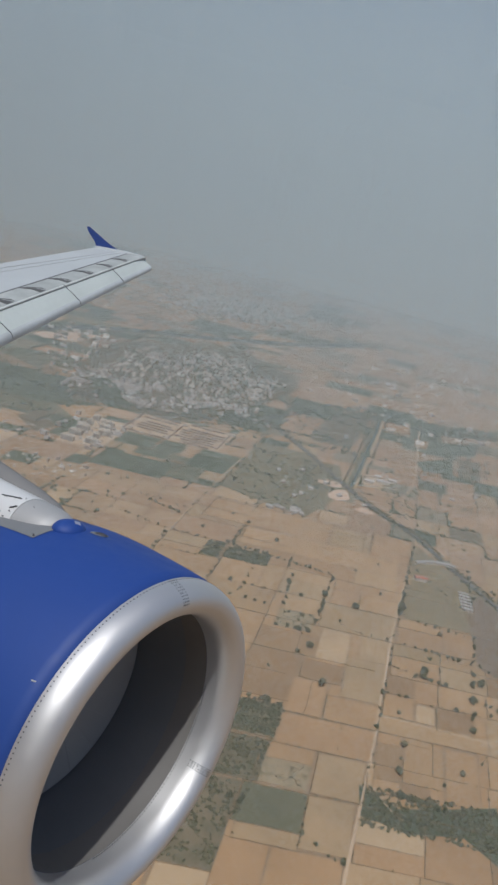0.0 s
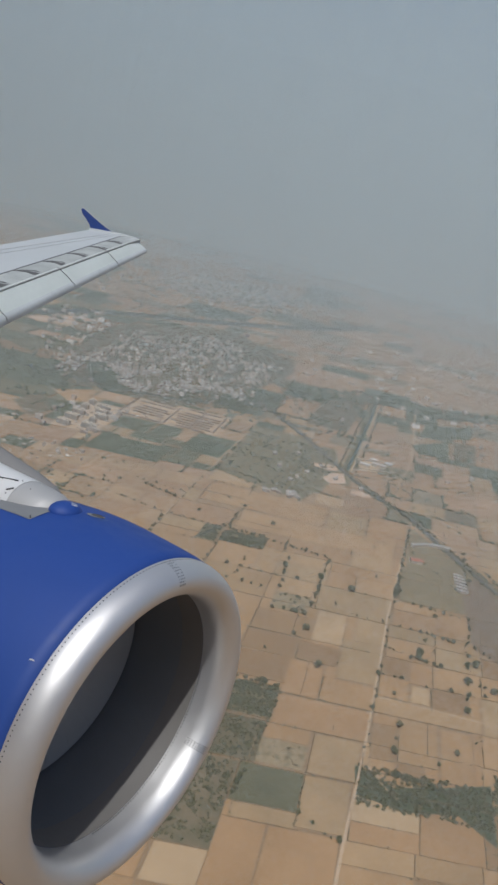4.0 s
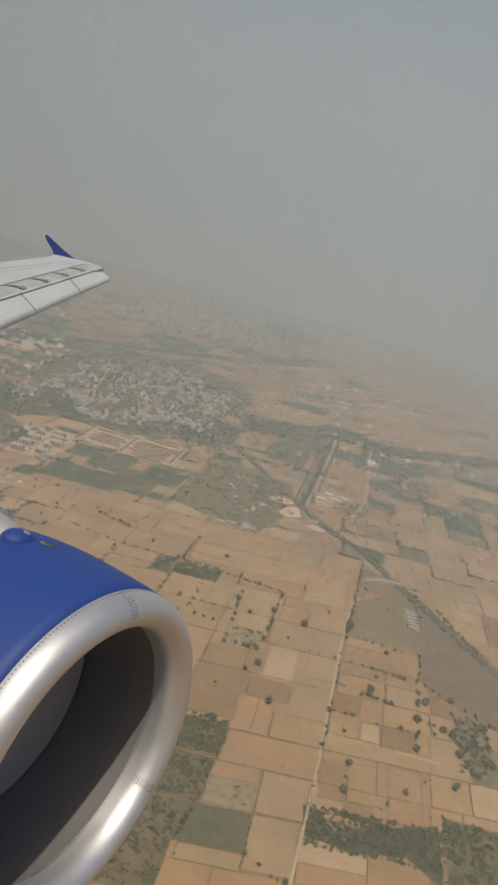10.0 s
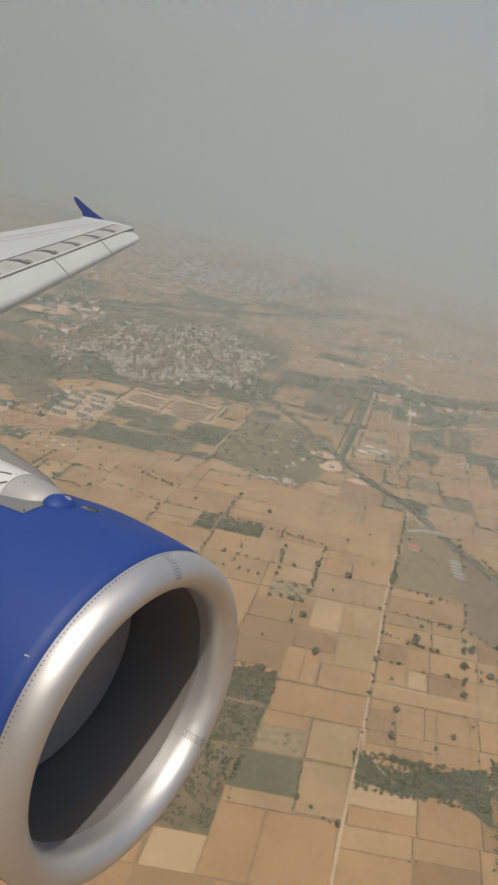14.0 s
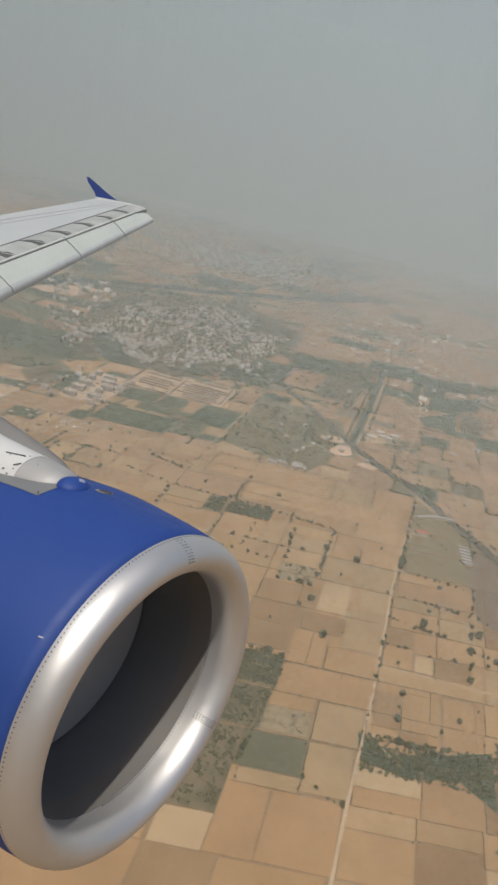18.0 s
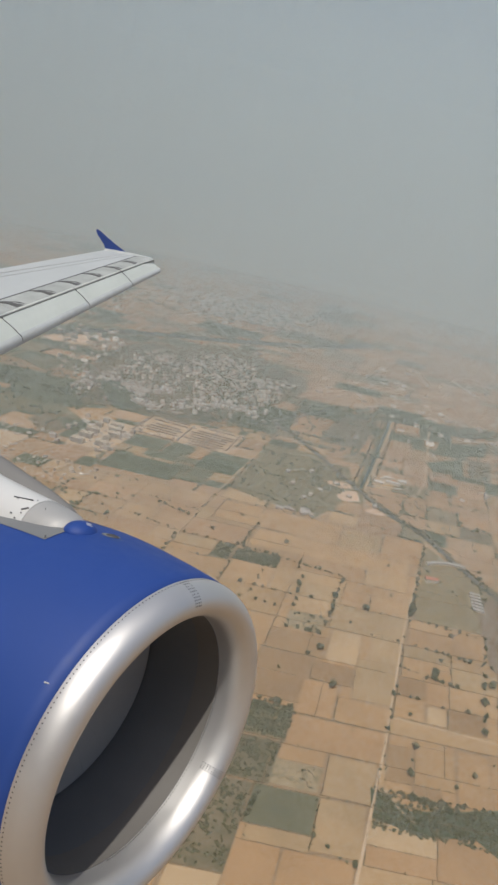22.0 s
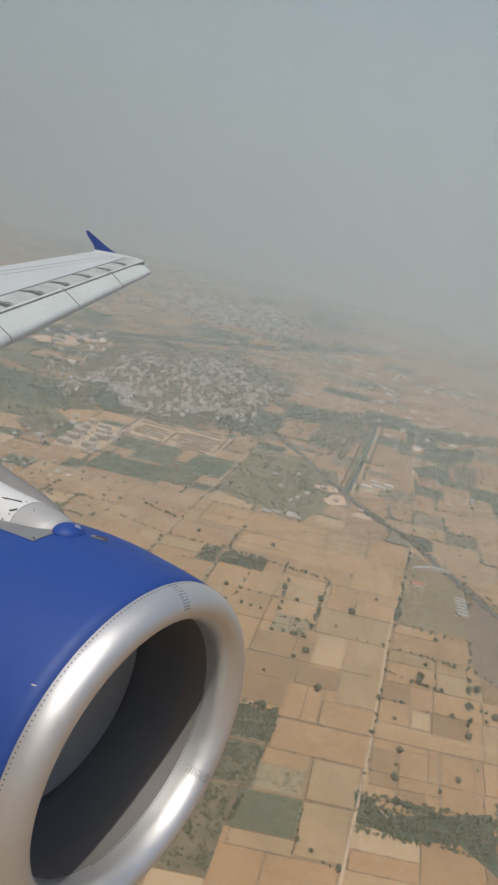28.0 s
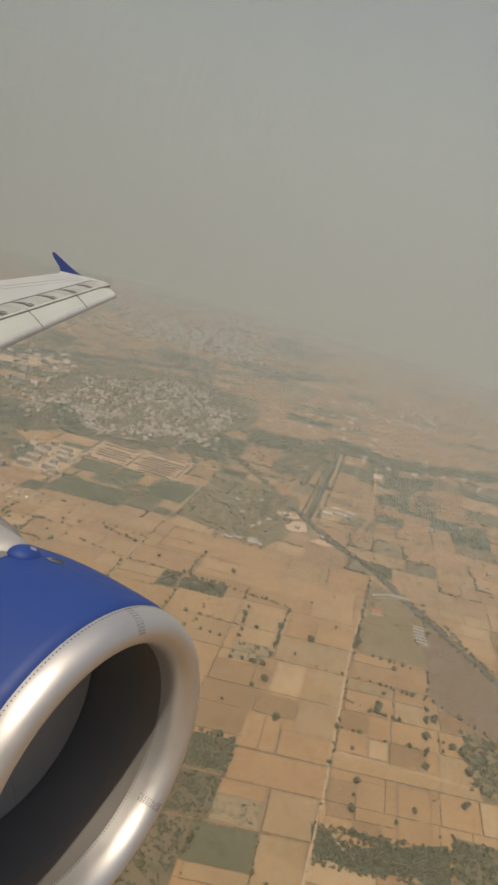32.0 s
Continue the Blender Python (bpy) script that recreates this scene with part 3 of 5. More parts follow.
def wing_ring(y):
    a, b = edge_x(y) - slat_depth(y) + 0.06, tail_x(y)
    c, z = a - b, wing_z(y)
    up = [(0, -0.13), (0.03, -0.05), (0.10, -0.01), (0.2, 0.0), (0.35, 0.004), (0.55, 0.004), (0.8, 0.0), (1.0, -0.008)]
    low = [(1.0, -0.022), (0.7, -0.05 * c), (0.4, -0.10 * c), (0.15, -0.11 * c), (0.04, -0.08 * c - 0.08)]
    return [(a - s * c, y, z + h) for s, h in up + low]


wing = part("wing", loft([wing_ring(y) for y in (-4.2, -2, 0, 2, 3, 4, 5, 6, 7, 8, 9, 9.8, 10.25, 10.42)]), M_WING, airliner, "light grey painted wing upper skin", False)


def slat_ring(y):
    """A slat's section, cut square to the swept leading edge: its back lies farther inboard than its nose."""
    w = slat_depth(y)
    k = (0.375 + 0.024 * (10.64 - y)) / 0.37
    d = max(0.0, y - 10.0) * 0.12
    shape = [(-w, -0.022 - d), (-0.9 * w, -0.036 - d), (-0.7 * w, -0.085 * k - d), (-0.45 * w, -0.14 * k - 0.6 * d), (-0.2 * w, -0.205 * k - 0.3 * d), (-0.05 * w, -0.25 * k), (0.022, -0.275 * k), (0.044, -0.308 * k), (0.056, -0.342 * k), (0.056, -0.372 * k), (0.0, -0.40 * k), (-0.10, -0.385 * k), (-0.12, -0.31 * k), (-0.45 * w - 0.03, -0.19 * k - 0.6 * d), (-0.8 * w, -0.075 - d)]
    out = []
    for dx, dz in shape:
        at = y - 1.1 * (0.056 - dx)
        out.append((edge_x(at) + dx, at, wing_z(at) + dz))
    return out


slat_spans = [(-1.4, 1.985), (2.0, 4.285), (4.30, 6.655), (6.67, 8.785), (8.80, 10.62)]
for y0, y1 in slat_spans:
    s = part("slat", loft([slat_ring(y0 + (y1 - y0) * k / 6) for k in range(7)]), M_SLAT, wing, "pale extended leading edge slat", True)

for y0, y1 in slat_spans[1:]:
    strip = [[Vector(p) + Vector((0.004, 0, 0.001)) for p in slat_ring(y0 + (y1 - y0) * k / 6)[5:10]] for k in range(7)]
    part("slat_nose", loft(strip, closed=False), M_NOSE, wing, "greyer slat leading edge strip", True)
for y in (2.0, 4.2925, 6.6625, 8.7925):
    a = [Vector(p) for p in slat_ring(y)[:9]]
    out = Vector((0.012, 0, 0.01))
    part("slat_joint", loft([[p + out * 0.3 - Vector((0, 0.007, 0)) for p in a], [p + out - Vector((0, 0.004, 0)) for p in a], [p + out * 0.3 + Vector((0, 0.007, 0)) for p in a]], closed=False), M_SEAM, wing, "thin grey joint between slats")

# bays behind the slats with their dark track slots
def hinge_x(y):
    return -8.57 - 0.447 * (y - 5.1)


for y0, y1 in slat_spans:
    n = 6
    ring = []
    for k in range(n + 1):
        y = y0 + (y1 - y0) * k / n
        y = min(y, 10.38)
        z = wing_z(y)
        front = edge_x(y) - slat_depth(y) + 0.06
        half = (front + hinge_x(y)) / 2
        ring.append([(front, y, z - 0.034), (half, y, z + 0.001), (hinge_x(y) + 0.03, y, z + 0.007), (hinge_x(y) + 0.03, y, z - 0.02), (front, y, z - 0.09)])
    part("slat_bay", loft(ring), M_BAY, wing, "weathered grey bay behind the slat")
for y in (3.3, 4.4, 5.45, 6.45, 7.44, 8.43, 9.33):
    # a wedge from the hinge seam forward and outboard to the slat's back edge
    k = 1 - 0.06 * (y - 5)
    outline = []
    for along, dy in ((0.05, -0.09), (0.5, 0.01), (0.98, 0.04), (1.0, 0.31), (0.65, 0.26), (0.28, 0.08)):
        at = y + dy * k
        back, front = hinge_x(at), edge_x(at) - slat_depth(at) + 0.03
        z = wing_z(at) + (0.008 if along < 0.5 else 0.008 - 0.1 * (along - 0.5))
        outline.append(Vector((back + (front - back) * along, at, z)))
    # raised wedge instead of a cut slot, the slot's shade put into its colour
    part("slat_track", loft([[p + Vector((0, 0, h)) for p in outline] for h in (-0.02, 0.008)]), M_SLOT, wing, "slat track slot, its shade painted as a dark wedge")
    lug = outline[3] + Vector((0.0, 0.03, 0.0))
    part("track_fairing", loft([[lug + Vector((-0.03 + 0.05 * i, -0.02, -0.03)), lug + Vector((-0.03 + 0.05 * i, 0.02, -0.03)), lug + Vector((-0.03 + 0.05 * i, 0.012, 0.012)), lug + Vector((-0.03 + 0.05 * i, -0.012, 0.012))] for i in range(2)]), M_SLAT, wing, "small pale track fairing")


def wing_line(name, ends, width, mat, label):
    bm = bmesh.new()
    (xa, ya), (xb, yb) = ends
    steps = 10
    for k in range(steps):
        p = (xa + (xb - xa) * k / steps, ya + (yb - ya) * k / steps)
        q = (xa + (xb - xa) * (k + 1) / steps, ya + (yb - ya) * (k + 1) / steps)
        bar(bm, (*p, wing_z(p[1]) + 0.002), (*q, wing_z(q[1]) + 0.002), width, 0.008)
    return part(name, bm, mat, wing, label)


wing_line("hinge_seam", ((hinge_x(3.2), 3.2), (hinge_x(10.2), 10.2)), 0.025, M_SEAM, "dark seam behind the slat bays")
wing_line("spoiler_seam", ((-10.45, 5.6), (-11.25, 10.2)), 0.018, M_EDGE, "thin seam ahead of the flaps")
wing_line("panel_seam", ((-9.7, 3.5), (-11.0, 10.1)), 0.006, M_EDGE, "")
fence_outline = [(-11.33, 4.63), (-11.62, 4.715), (-11.93, 4.83), (-12.25, 4.965), (-12.58, 5.105), (-12.66, 5.13), (-12.70, 5.10), (-12.60, 4.985), (-12.40, 4.845), (-12.26, 4.745), (-12.19, 4.65), (-12.16, 4.55)]
fence_ring = [[(x, 10.40 + 0.06 * (z - 4.6), z) for x, z in fence_outline], [(x, 10.435 + 0.06 * (z - 4.6), z) for x, z in fence_outline]]
part("wingtip_fence", loft(fence_ring), M_FENCE, airliner, "indigo blue swept wingtip fence")
tip_ring = []
for x, y, drop in ((-12.1, 10.46, 0.0), (-11.6, 10.50, 0.0), (-11.2, 10.55, 0.0), (-10.9, 10.585, 0.004), (-10.7, 10.60, 0.02), (-10.57, 10.585, 0.045), (-10.50, 10.53, 0.08)):
    z = wing_z(10.42) - drop
    tip_ring.append([(x, 10.3, z + 0.006), (x, y - 0.05, z + 0.006), (x, y - 0.01, z - 0.015), (x, y, z - 0.05), (x, y - 0.03, z - 0.09), (x, 10.3, z - 0.1)])
part("tip_cap", loft(tip_ring), M_WING, wing, "rounded wing tip cap", True)
# the fuselage skin behind the window seat
hull = [(12, 0.02), (11.4, 0.7), (10, 1.35), (8, 1.8), (6, 1.97), (-12, 1.97), (-18, 1.5), (-23, 0.5), (-24, 0.02)]
part("fuselage", revolve(hull, 40, -8, 188), M_WHITE, airliner, "plain white fuselage skin", True).location = (0, -5.95, 1.9)
part("belly", revolve(hull, 32, 188, 352), M_BLUE, airliner, "indigo blue lower fuselage", True).location = (0, -5.95, 1.9)

# ---- plants ----
def clump(rng, centre, size, leaves):
    """One lobe of a crown: loose leaf faces about a point."""
    vs, fs = [], []
    for _ in range(leaves):
        d = rng.normal(size=3)
        d /= np.linalg.norm(d)
        c = centre + d * size * (0.55 + 0.5 * rng.random()) * np.array((1, 1, 0.8))
        a, b = rng.normal(size=3), rng.normal(size=3)
        a -= d * (a @ d) * 0.7
        b -= d * (b @ d) * 0.7
        a, b = a / np.linalg.norm(a) * size * 0.42, b / np.linalg.norm(b) * size * 0.42
        k = len(vs)
        vs += [c - a, c + b * 0.8, c + a, c - b * 0.8 + d * size * 0.15]
        fs.append((k, k + 1, k + 2, k + 3))
    return vs, fs


def crown_mesh(seed, radius, height, base, lobes, leaves):
    rng = np.random.default_rng(seed)
    vs, fs = [], []
    for i in range(lobes):
        a, r = rng.random() * math.tau, radius * 0.62 * math.sqrt(rng.random())
        c = np.array((r * math.cos(a), r * math.sin(a), base + height * (0.3 + 0.5 * rng.random()) - r * 0.15))
        v, f = clump(rng, c, radius * (0.38 + 0.2 * rng.random()), leaves)
        fs += [tuple(j + len(vs) for j in q) for q in f]
        vs += v
    return raw_mesh("crown", vs, fs, M_LEAF)


def trunk_mesh(seed, girth, height):
    rng = np.random.default_rng(seed)
    bm = bmesh.new()
    def limb(p, q, ra, rb):
        p, q = Vector(p), Vector(q)
        t = (q - p).to_track_quat("Z", "Y").to_matrix()
        a = [bm.verts.new(p + t @ Vector((ra * math.cos(k * math.tau / 6), ra * math.sin(k * math.tau / 6), 0))) for k in range(6)]
        b = [bm.verts.new(q + t @ Vector((rb * math.cos(k * math.tau / 6), rb * math.sin(k * math.tau / 6), 0))) for k in range(6)]
        for k in range(6):
            bm.faces.new((a[k], a[(k + 1) % 6], b[(k + 1) % 6], b[k]))
    limb((0, 0, -0.3), (0.1, 0, height * 0.5), girth, girth * 0.7)
    for k in range(4):
        a = math.tau * k / 4 + rng.random()
        limb((0.1, 0, height * 0.45), (height * 0.35 * math.cos(a), height * 0.35 * math.sin(a), height * 0.95), girth * 0.5, girth * 0.15)
    me = bpy.data.meshes.new("trunk")
    bm.to_mesh(me)
    bm.free()
    me.materials.append(M_BARK)
    return me


TREES = [(trunk_mesh(3 + i, 0.35, h * 0.6), crown_mesh(20 + i, r, h * 0.75, h * 0.25, 9, 26)) for i, (r, h) in enumerate(((4.2, 7.5), (3.4, 6.5), (5.2, 8.5), (2.6, 5.0)))]
BUSHES = [crown_mesh(60 + i, 2.2, 2.6, 0.0, 5, 22) for i in range(3)]
dice = random.Random(11)
tree_count = 0


def tree(u, v, size=1.0, which=None):
    global tree_count
    trunk, crown = TREES[dice.randrange(4) if which is None else which]
    s = size * dice.uniform(0.8, 1.2)
    t = thing("tree", grid_pose(u, v, 0, dice.uniform(0, 360)) @ Matrix.Diagonal((s, s, s * dice.uniform(0.9, 1.15), 1)), "dusty green broadleaf tree at the edge of dry fields", "tree", "field trees")
    shared("trunk", trunk, t, Matrix())
    shared("crown", crown, t, Matrix())
    tree_count += 1


def bush(u, v, size=1.0):
    s = size * dice.uniform(0.6, 1.3)
    b = tagged(new("bush", BUSHES[dice.randrange(3)]), "low dusty grey-green bush on dry ground", "bush", "field bushes")
    b.matrix_world = grid_pose(u, v, 0, dice.uniform(0, 360)) @ Matrix.Diagonal((s, s, s, 1))


# one joined mass for woods and far trees, gathered and built at the end
FAR_VERTS, FAR_FACES = [], []
ball = [(0, 0, 1), (0.9, 0, 0.35), (0.28, 0.86, 0.35), (-0.73, 0.53, 0.35), (-0.73, -0.53, 0.35), (0.28, -0.86, 0.35), (0.75, 0.5, -0.3), (-0.3, 0.85, -0.3), (-0.9, 0, -0.3), (-0.3, -0.85, -0.3), (0.75, -0.5, -0.3)]
ball_faces = [(0, 1, 2), (0, 2, 3), (0, 3, 4), (0, 4, 5), (0, 5, 1), (1, 6, 2), (2, 7, 3), (3, 8, 4), (4, 9, 5), (5, 10, 1), (6, 7, 2), (7, 8, 3), (8, 9, 4), (9, 10, 5), (10, 6, 1)]


def far_tree(x, y, r, h):
    for _ in range(dice.choice((2, 3, 3))):
        k = len(FAR_VERTS)
        ox, oy, s = dice.uniform(-0.5, 0.5) * r, dice.uniform(-0.5, 0.5) * r, dice.uniform(0.55, 0.95)
        a = dice.uniform(0, 6.28)
        ca, sa = math.cos(a), math.sin(a)
        for px, py, pz in ball:
            q = s * dice.uniform(0.75, 1.2)
            FAR_VERTS.append((x + ox + (px * ca - py * sa) * r * q, y + oy + (px * sa + py * ca) * r * q, h * 0.5 + pz * h * 0.5 * q))
        FAR_FACES.extend(tuple(i + k for i in f) for f in ball_faces)


LEAF_VERTS, LEAF_FACES = [], []
leaf_rng = np.random.default_rng(5)


def leafy(u, v, r, h, leaves=26):
    """A bush or small tree of loose leaf faces over a low mound."""
    p = field_place(u, v)
    way = leaf_rng.normal(size=(leaves, 3))
    way[:, 2] = np.abs(way[:, 2]) * 0.8 - 0.1
    way /= np.linalg.norm(way, axis=1)[:, None]
    at = way * (r, r, h * 0.6) * leaf_rng.uniform(0.35, 1.05, (leaves, 1)) + (p.x, p.y, h * 0.42)
    side = np.cross(way, leaf_rng.normal(size=(leaves, 3)))
    side /= np.linalg.norm(side, axis=1)[:, None]
    other = np.cross(way, side) + way * leaf_rng.uniform(-0.6, 0.6, (leaves, 1))
    a, b = side * r * leaf_rng.uniform(0.2, 0.45, (leaves, 1)), other * r * leaf_rng.uniform(0.15, 0.38, (leaves, 1))
    k = len(LEAF_VERTS)
    LEAF_VERTS.extend(np.stack([at - a, at - b, at + a * 0.9, at + b], 1).reshape(-1, 3).tolist())
    LEAF_FACES.extend((k + 4 * i, k + 4 * i + 1, k + 4 * i + 2, k + 4 * i + 3) for i in range(leaves))


def thicket(u0, u1, v0, v1, count, r=2.2, h=2.4):
    """Scrub growing in loose drifts with gaps."""
    for _ in range(count * 2):
        u, v = dice.uniform(u0, u1), dice.uniform(v0, v1)
        if noise.noise(Vector((u * 0.07, v * 0.07, 3.0))) > dice.uniform(-0.5, 0.35):
            leafy(u, v, r * dice.uniform(0.5, 1.3), h * dice.uniform(0.5, 1.3))


def wood(u0, u1, v0, v1, count, r=4.0, h=6.0):
    for _ in range(count):
        p = field_place(dice.uniform(u0, u1), dice.uniform(v0, v1))
        far_tree(p.x, p.y, r * dice.uniform(0.5, 1.3), h * dice.uniform(0.6, 1.3))


# ---- fields ----
def slab(corners, z):
    """A low slab over corners of the farm grid."""
    n = len(corners)
    vs = [field_place(u, v, h) for h in (z, -0.2) for u, v in corners]
    return vs, [tuple(range(n))] + [(i, n + i, n + (i + 1) % n, (i + 1) % n) for i in range(n)]


taken = []
laid = 0
FAR_FIELDS = {}


def far_field(u0, u1, v0, v1, mat):
    FAR_FIELDS.setdefault(mat.name, (mat, []))[1].append((u0, u1, v0, v1))


def field(u0, u1, v0, v1, mat, name="field", z=0.3, gap=0.3):
    """One field: a low slab with slightly crooked sides, set off from its neighbours by grassy bunds."""
    global laid
    if laid > 288 and name == "field":
        return far_field(u0, u1, v0, v1, mat)
    laid += 1
    s = min(u1 - u0, v1 - v0) * 0.022
    j = lambda: gap + dice.uniform(0, s)
    vs, fs = slab([(u0 + j(), v0 + j()), (u1 - j(), v0 + j()), (u1 - j(), v1 - j()), (u0 + j(), v1 - j())], z + dice.uniform(-0.05, 0.05))
    ob = new(name, raw_mesh(name, vs, [f[::-1] for f in fs[1:]] + [fs[0]], mat))
    ob.parent = ground
    return ob


def special(u0, u1, v0, v1, mat, name="field"):
    taken.append((u0, u1, v0, v1))
    return field(u0, u1, v0, v1, mat, name, 0.3)


def slant_field(corners, mat, z=0.42, name="field"):
    """A plot with slanting sides, laid a little above its neighbours."""
    vs, fs = slab(corners, z)
    ob = new(name, raw_mesh(name, vs, fs, mat))
    ob.parent = ground
    return ob


def divide(u0, u1, v0, v1, most_u, most_v, out):
    w, d = u1 - u0, v1 - v0
    if w <= most_u and d <= most_v:
        out.append((u0, u1, v0, v1))
        return
    f = dice.uniform(0.3, 0.7)
    if w / most_u > d / most_v:
        divide(u0, u0 + w * f, v0, v1, most_u, most_v, out)
        divide(u0 + w * f, u1, v0, v1, most_u, most_v, out)
    else:
        divide(u0, u1, v0, v0 + d * f, most_u, most_v, out)
        divide(u0, u1, v0 + d * f, v1, most_u, most_v, out)


def lay(cell, pick):
    """A field on a cell, cut round the plots that are laid already."""
    a, b, c, d = cell
    if min(b - a, d - c) < 3.5:
        return
    for p, q, r, t in taken:
        if a < q - 1 and b > p + 1 and c < t - 1 and d > r + 1:
            for rest in ((a, min(b, p), c, d), (max(a, q), b, c, d), (max(a, p), min(b, q), c, min(d, r)), (max(a, p), min(b, q), max(c, t), d)):
                if rest[1] > rest[0] and rest[3] > rest[2]:
                    lay(rest, pick)
            return
    pick(cell)


def free(u0, u1, v0, v1):
    return not any(u0 < b - 2 and u1 > a + 2 and v0 < d - 2 and v1 > c + 2 for a, b, c, d in taken)


def lane_u(v):
    """Where the long straight dirt lane runs."""
    return 76 + 0.0585 * (v - 419)


# plots beside the lane that stand out
special(-52, -6, 534, 582, M_SCRUB, "scrubland")
special(-50, -8, 478, 532, M_DUSK, "scrubland")
special(-14, 33, 479, 510, M_RUBBLE, "rubble_plot")
special(-20, 36, 434, 477, M_GREEN)
special(36, 80, 478, 528, M_GRASSY)
special(36, 76, 420, 476, M_GRASSY)
special(-62, -20, 385, 476, M_DUSK, "scrubland")
special(-6, 84, 530, 574, M_TAN)
special(-6, 30, 576, 632, M_TAN)
special(32, 86, 576, 614, M_TAN)
special(-2, 42, 634, 668, M_BROWN)
special(44, 90, 616, 690, M_GRASSY)
special(-62, -4, 590, 672, M_BROWN)
special(-60, 8, 674, 716, M_BROWN)
special(88, 112, 512, 560, M_BROWN)
special(114, 152, 514, 566, M_TAN)
special(154, 186, 500, 572, M_TAN)
special(90, 122, 602, 640, M_TAN)
special(124, 144, 602, 632, M_PALE)
special(146, 186, 596, 634, M_BROWN)
special(86, 198, 576, 600, M_TAN)
special(-148, -86, 858, 892, M_SCRUB, "scrubland")
special(-176, -150, 850, 900, M_SCRUB, "scrubland")
special(-48, -4, 722, 762, M_RUBBLE, "rubble_plot")
special(104, 196, 804, 900, M_DRY, "dry_meadow")
special(-140, 92, 912, 972, M_TAN)
special(-210, -20, 975, 1048, M_TAN)
special(46, 108, 965, 1052, M_TAN)
special(-18, 44, 975, 1040, M_GRASSY)
special(-430, -308, 1072, 1150, M_GREEN)
special(-334, -264, 1166, 1198, M_GREEN)
special(-300, -224, 1155, 1232, M_GREEN)
special(-370, -323, 1205, 1250, M_GREEN)
special(-535, -488, 1012, 1052, M_GREEN)
special(-665, -590, 940, 1022, M_GREEN)
special(-552, -430, 878, 966, M_BROWN)
special(-690, -565, 1026, 1130, M_TRACK, "building_plot")
special(-515, -440, 1135, 1300, M_TRACK, "building_plot")
special(-460, -268, 1262, 1396, M_TRACK, "building_plot")
special(-670, -585, 858, 938, M_TRACK, "building_plot")
special(-640, -536, 668, 856, M_SCRUB, "scrubland")
special(-720, -580, 1250, 1400, M_GREEN)
special(-860, -730, 1380, 1520, M_GREEN)
special(-930, -820, 1840, 1960, M_TRACK)

TONES = [(0.66, M_TAN), (0.78, M_BROWN), (0.88, M_GRASSY), (0.94, M_PALE), (1.0, M_TAN)]


def dry_soil(cell=None):
    g = dice.random()
    return next(m for share, m in TONES if g <= share)


# the fields along the lane, nearest first
near = []
bands = (200, 290, 352, 418, 476, 530, 575, 634, 674, 740, 800, 868, 960, 1055)
for c, d in zip(bands, bands[1:]):
    k = lane_u((c + d) / 2)
    for a, b, wide, deep in ((-146, -60, 92, 70), (-60, k - 1.2, 96, 66), (k + 1.2, k + 58, 64, 48), (k + 58, k + 112, 62, 60), (k + 112, k + 196, 66, 60), (k + 196, k + 300, 72, 66), (-232, -146, 92, 66), (-330, -232, 80, 66), (k + 300, k + 420, 76, 66)):
        divide(a, b, c, d, wide, deep, near)
for cell in near:
    lay(cell, lambda q: field(*q, M_TAN if min(q[1] - q[0], q[3] - q[2]) < 16 else dry_soil()))

# slanting plots over the field edges
slant_field([(76, 500), (112, 482), (150, 492), (200, 508), (200, 440), (168, 466), (124, 458), (80, 466)], M_GREEN, name="scrubland")
slant_field([(197, 728), (188, 875), (222, 934), (282, 811), (347, 690), (290, 666)], M_ASH, name="bare_yard")
slant_field([(112, 1048), (110, 900), (186, 852), (190, 876), (222, 936), (172, 965)], M_DRY, name="dry_meadow")
slant_field([(227, 690), (266, 681), (272, 583), (241, 573)], M_SCRUB, name="scrubland")
slant_field([(205, 520), (258, 516), (305, 527), (316, 425), (258, 348), (205, 380)], M_SCRUB, name="scrubland")
slant_field([(-219, 1103), (-216, 1331), (-48, 1349), (-19, 1199), (-67, 1056), (-126, 1071)], M_SCRUB, 0.5, "scrubland")
for cu, cv, ru, rv in ((-28, 1188, 19, 30), (22, 1140, 17, 12), (-52, 1236, 26, 14)):
    slant_field([(cu + ru * math.cos(a) * (1 + 0.18 * math.sin(3 * a + cu)), cv + rv * math.sin(a) * (1 + 0.15 * math.sin(2 * a + cv))) for a in [math.tau * k / 18 for k in range(18)]], M_SAND, 0.6, "dirt_patch")
slant_field([(-500 + 250 * math.cos(a) * (1 + 0.12 * math.sin(3 * a)), 1800 + 440 * math.sin(a) * (1 + 0.08 * math.sin(5 * a))) for a in [math.tau * k / 28 for k in range(28)]], M_DUSK, 0.5, "village_ground")
slant_field([(-930, 1850), (-860, 1990), (-800, 1985), (-830, 1880), (-890, 1820)], M_SAND, 0.52, "dirt_patch")

# green crops round the village and beyond the canal
for corners in ([(-763, 1410), (-739, 1493), (-680, 1524), (-583, 1346), (-640, 1309), (-716, 1328)], [(-653, 1575), (-587, 1589), (-493, 1419), (-529, 1379), (-599, 1472)], [(-838, 1583), (-802, 1690), (-745, 1687), (-761, 1536)], [(-552, 1233), (-524, 1262), (-518, 1216), (-530, 1202)], [(122, 1574), (135, 1700), (262, 1768), (247, 1652)], [(104, 1499), (190, 1592), (188, 1462), (121, 1443)]):
    slant_field(corners, M_GREEN, 0.56)
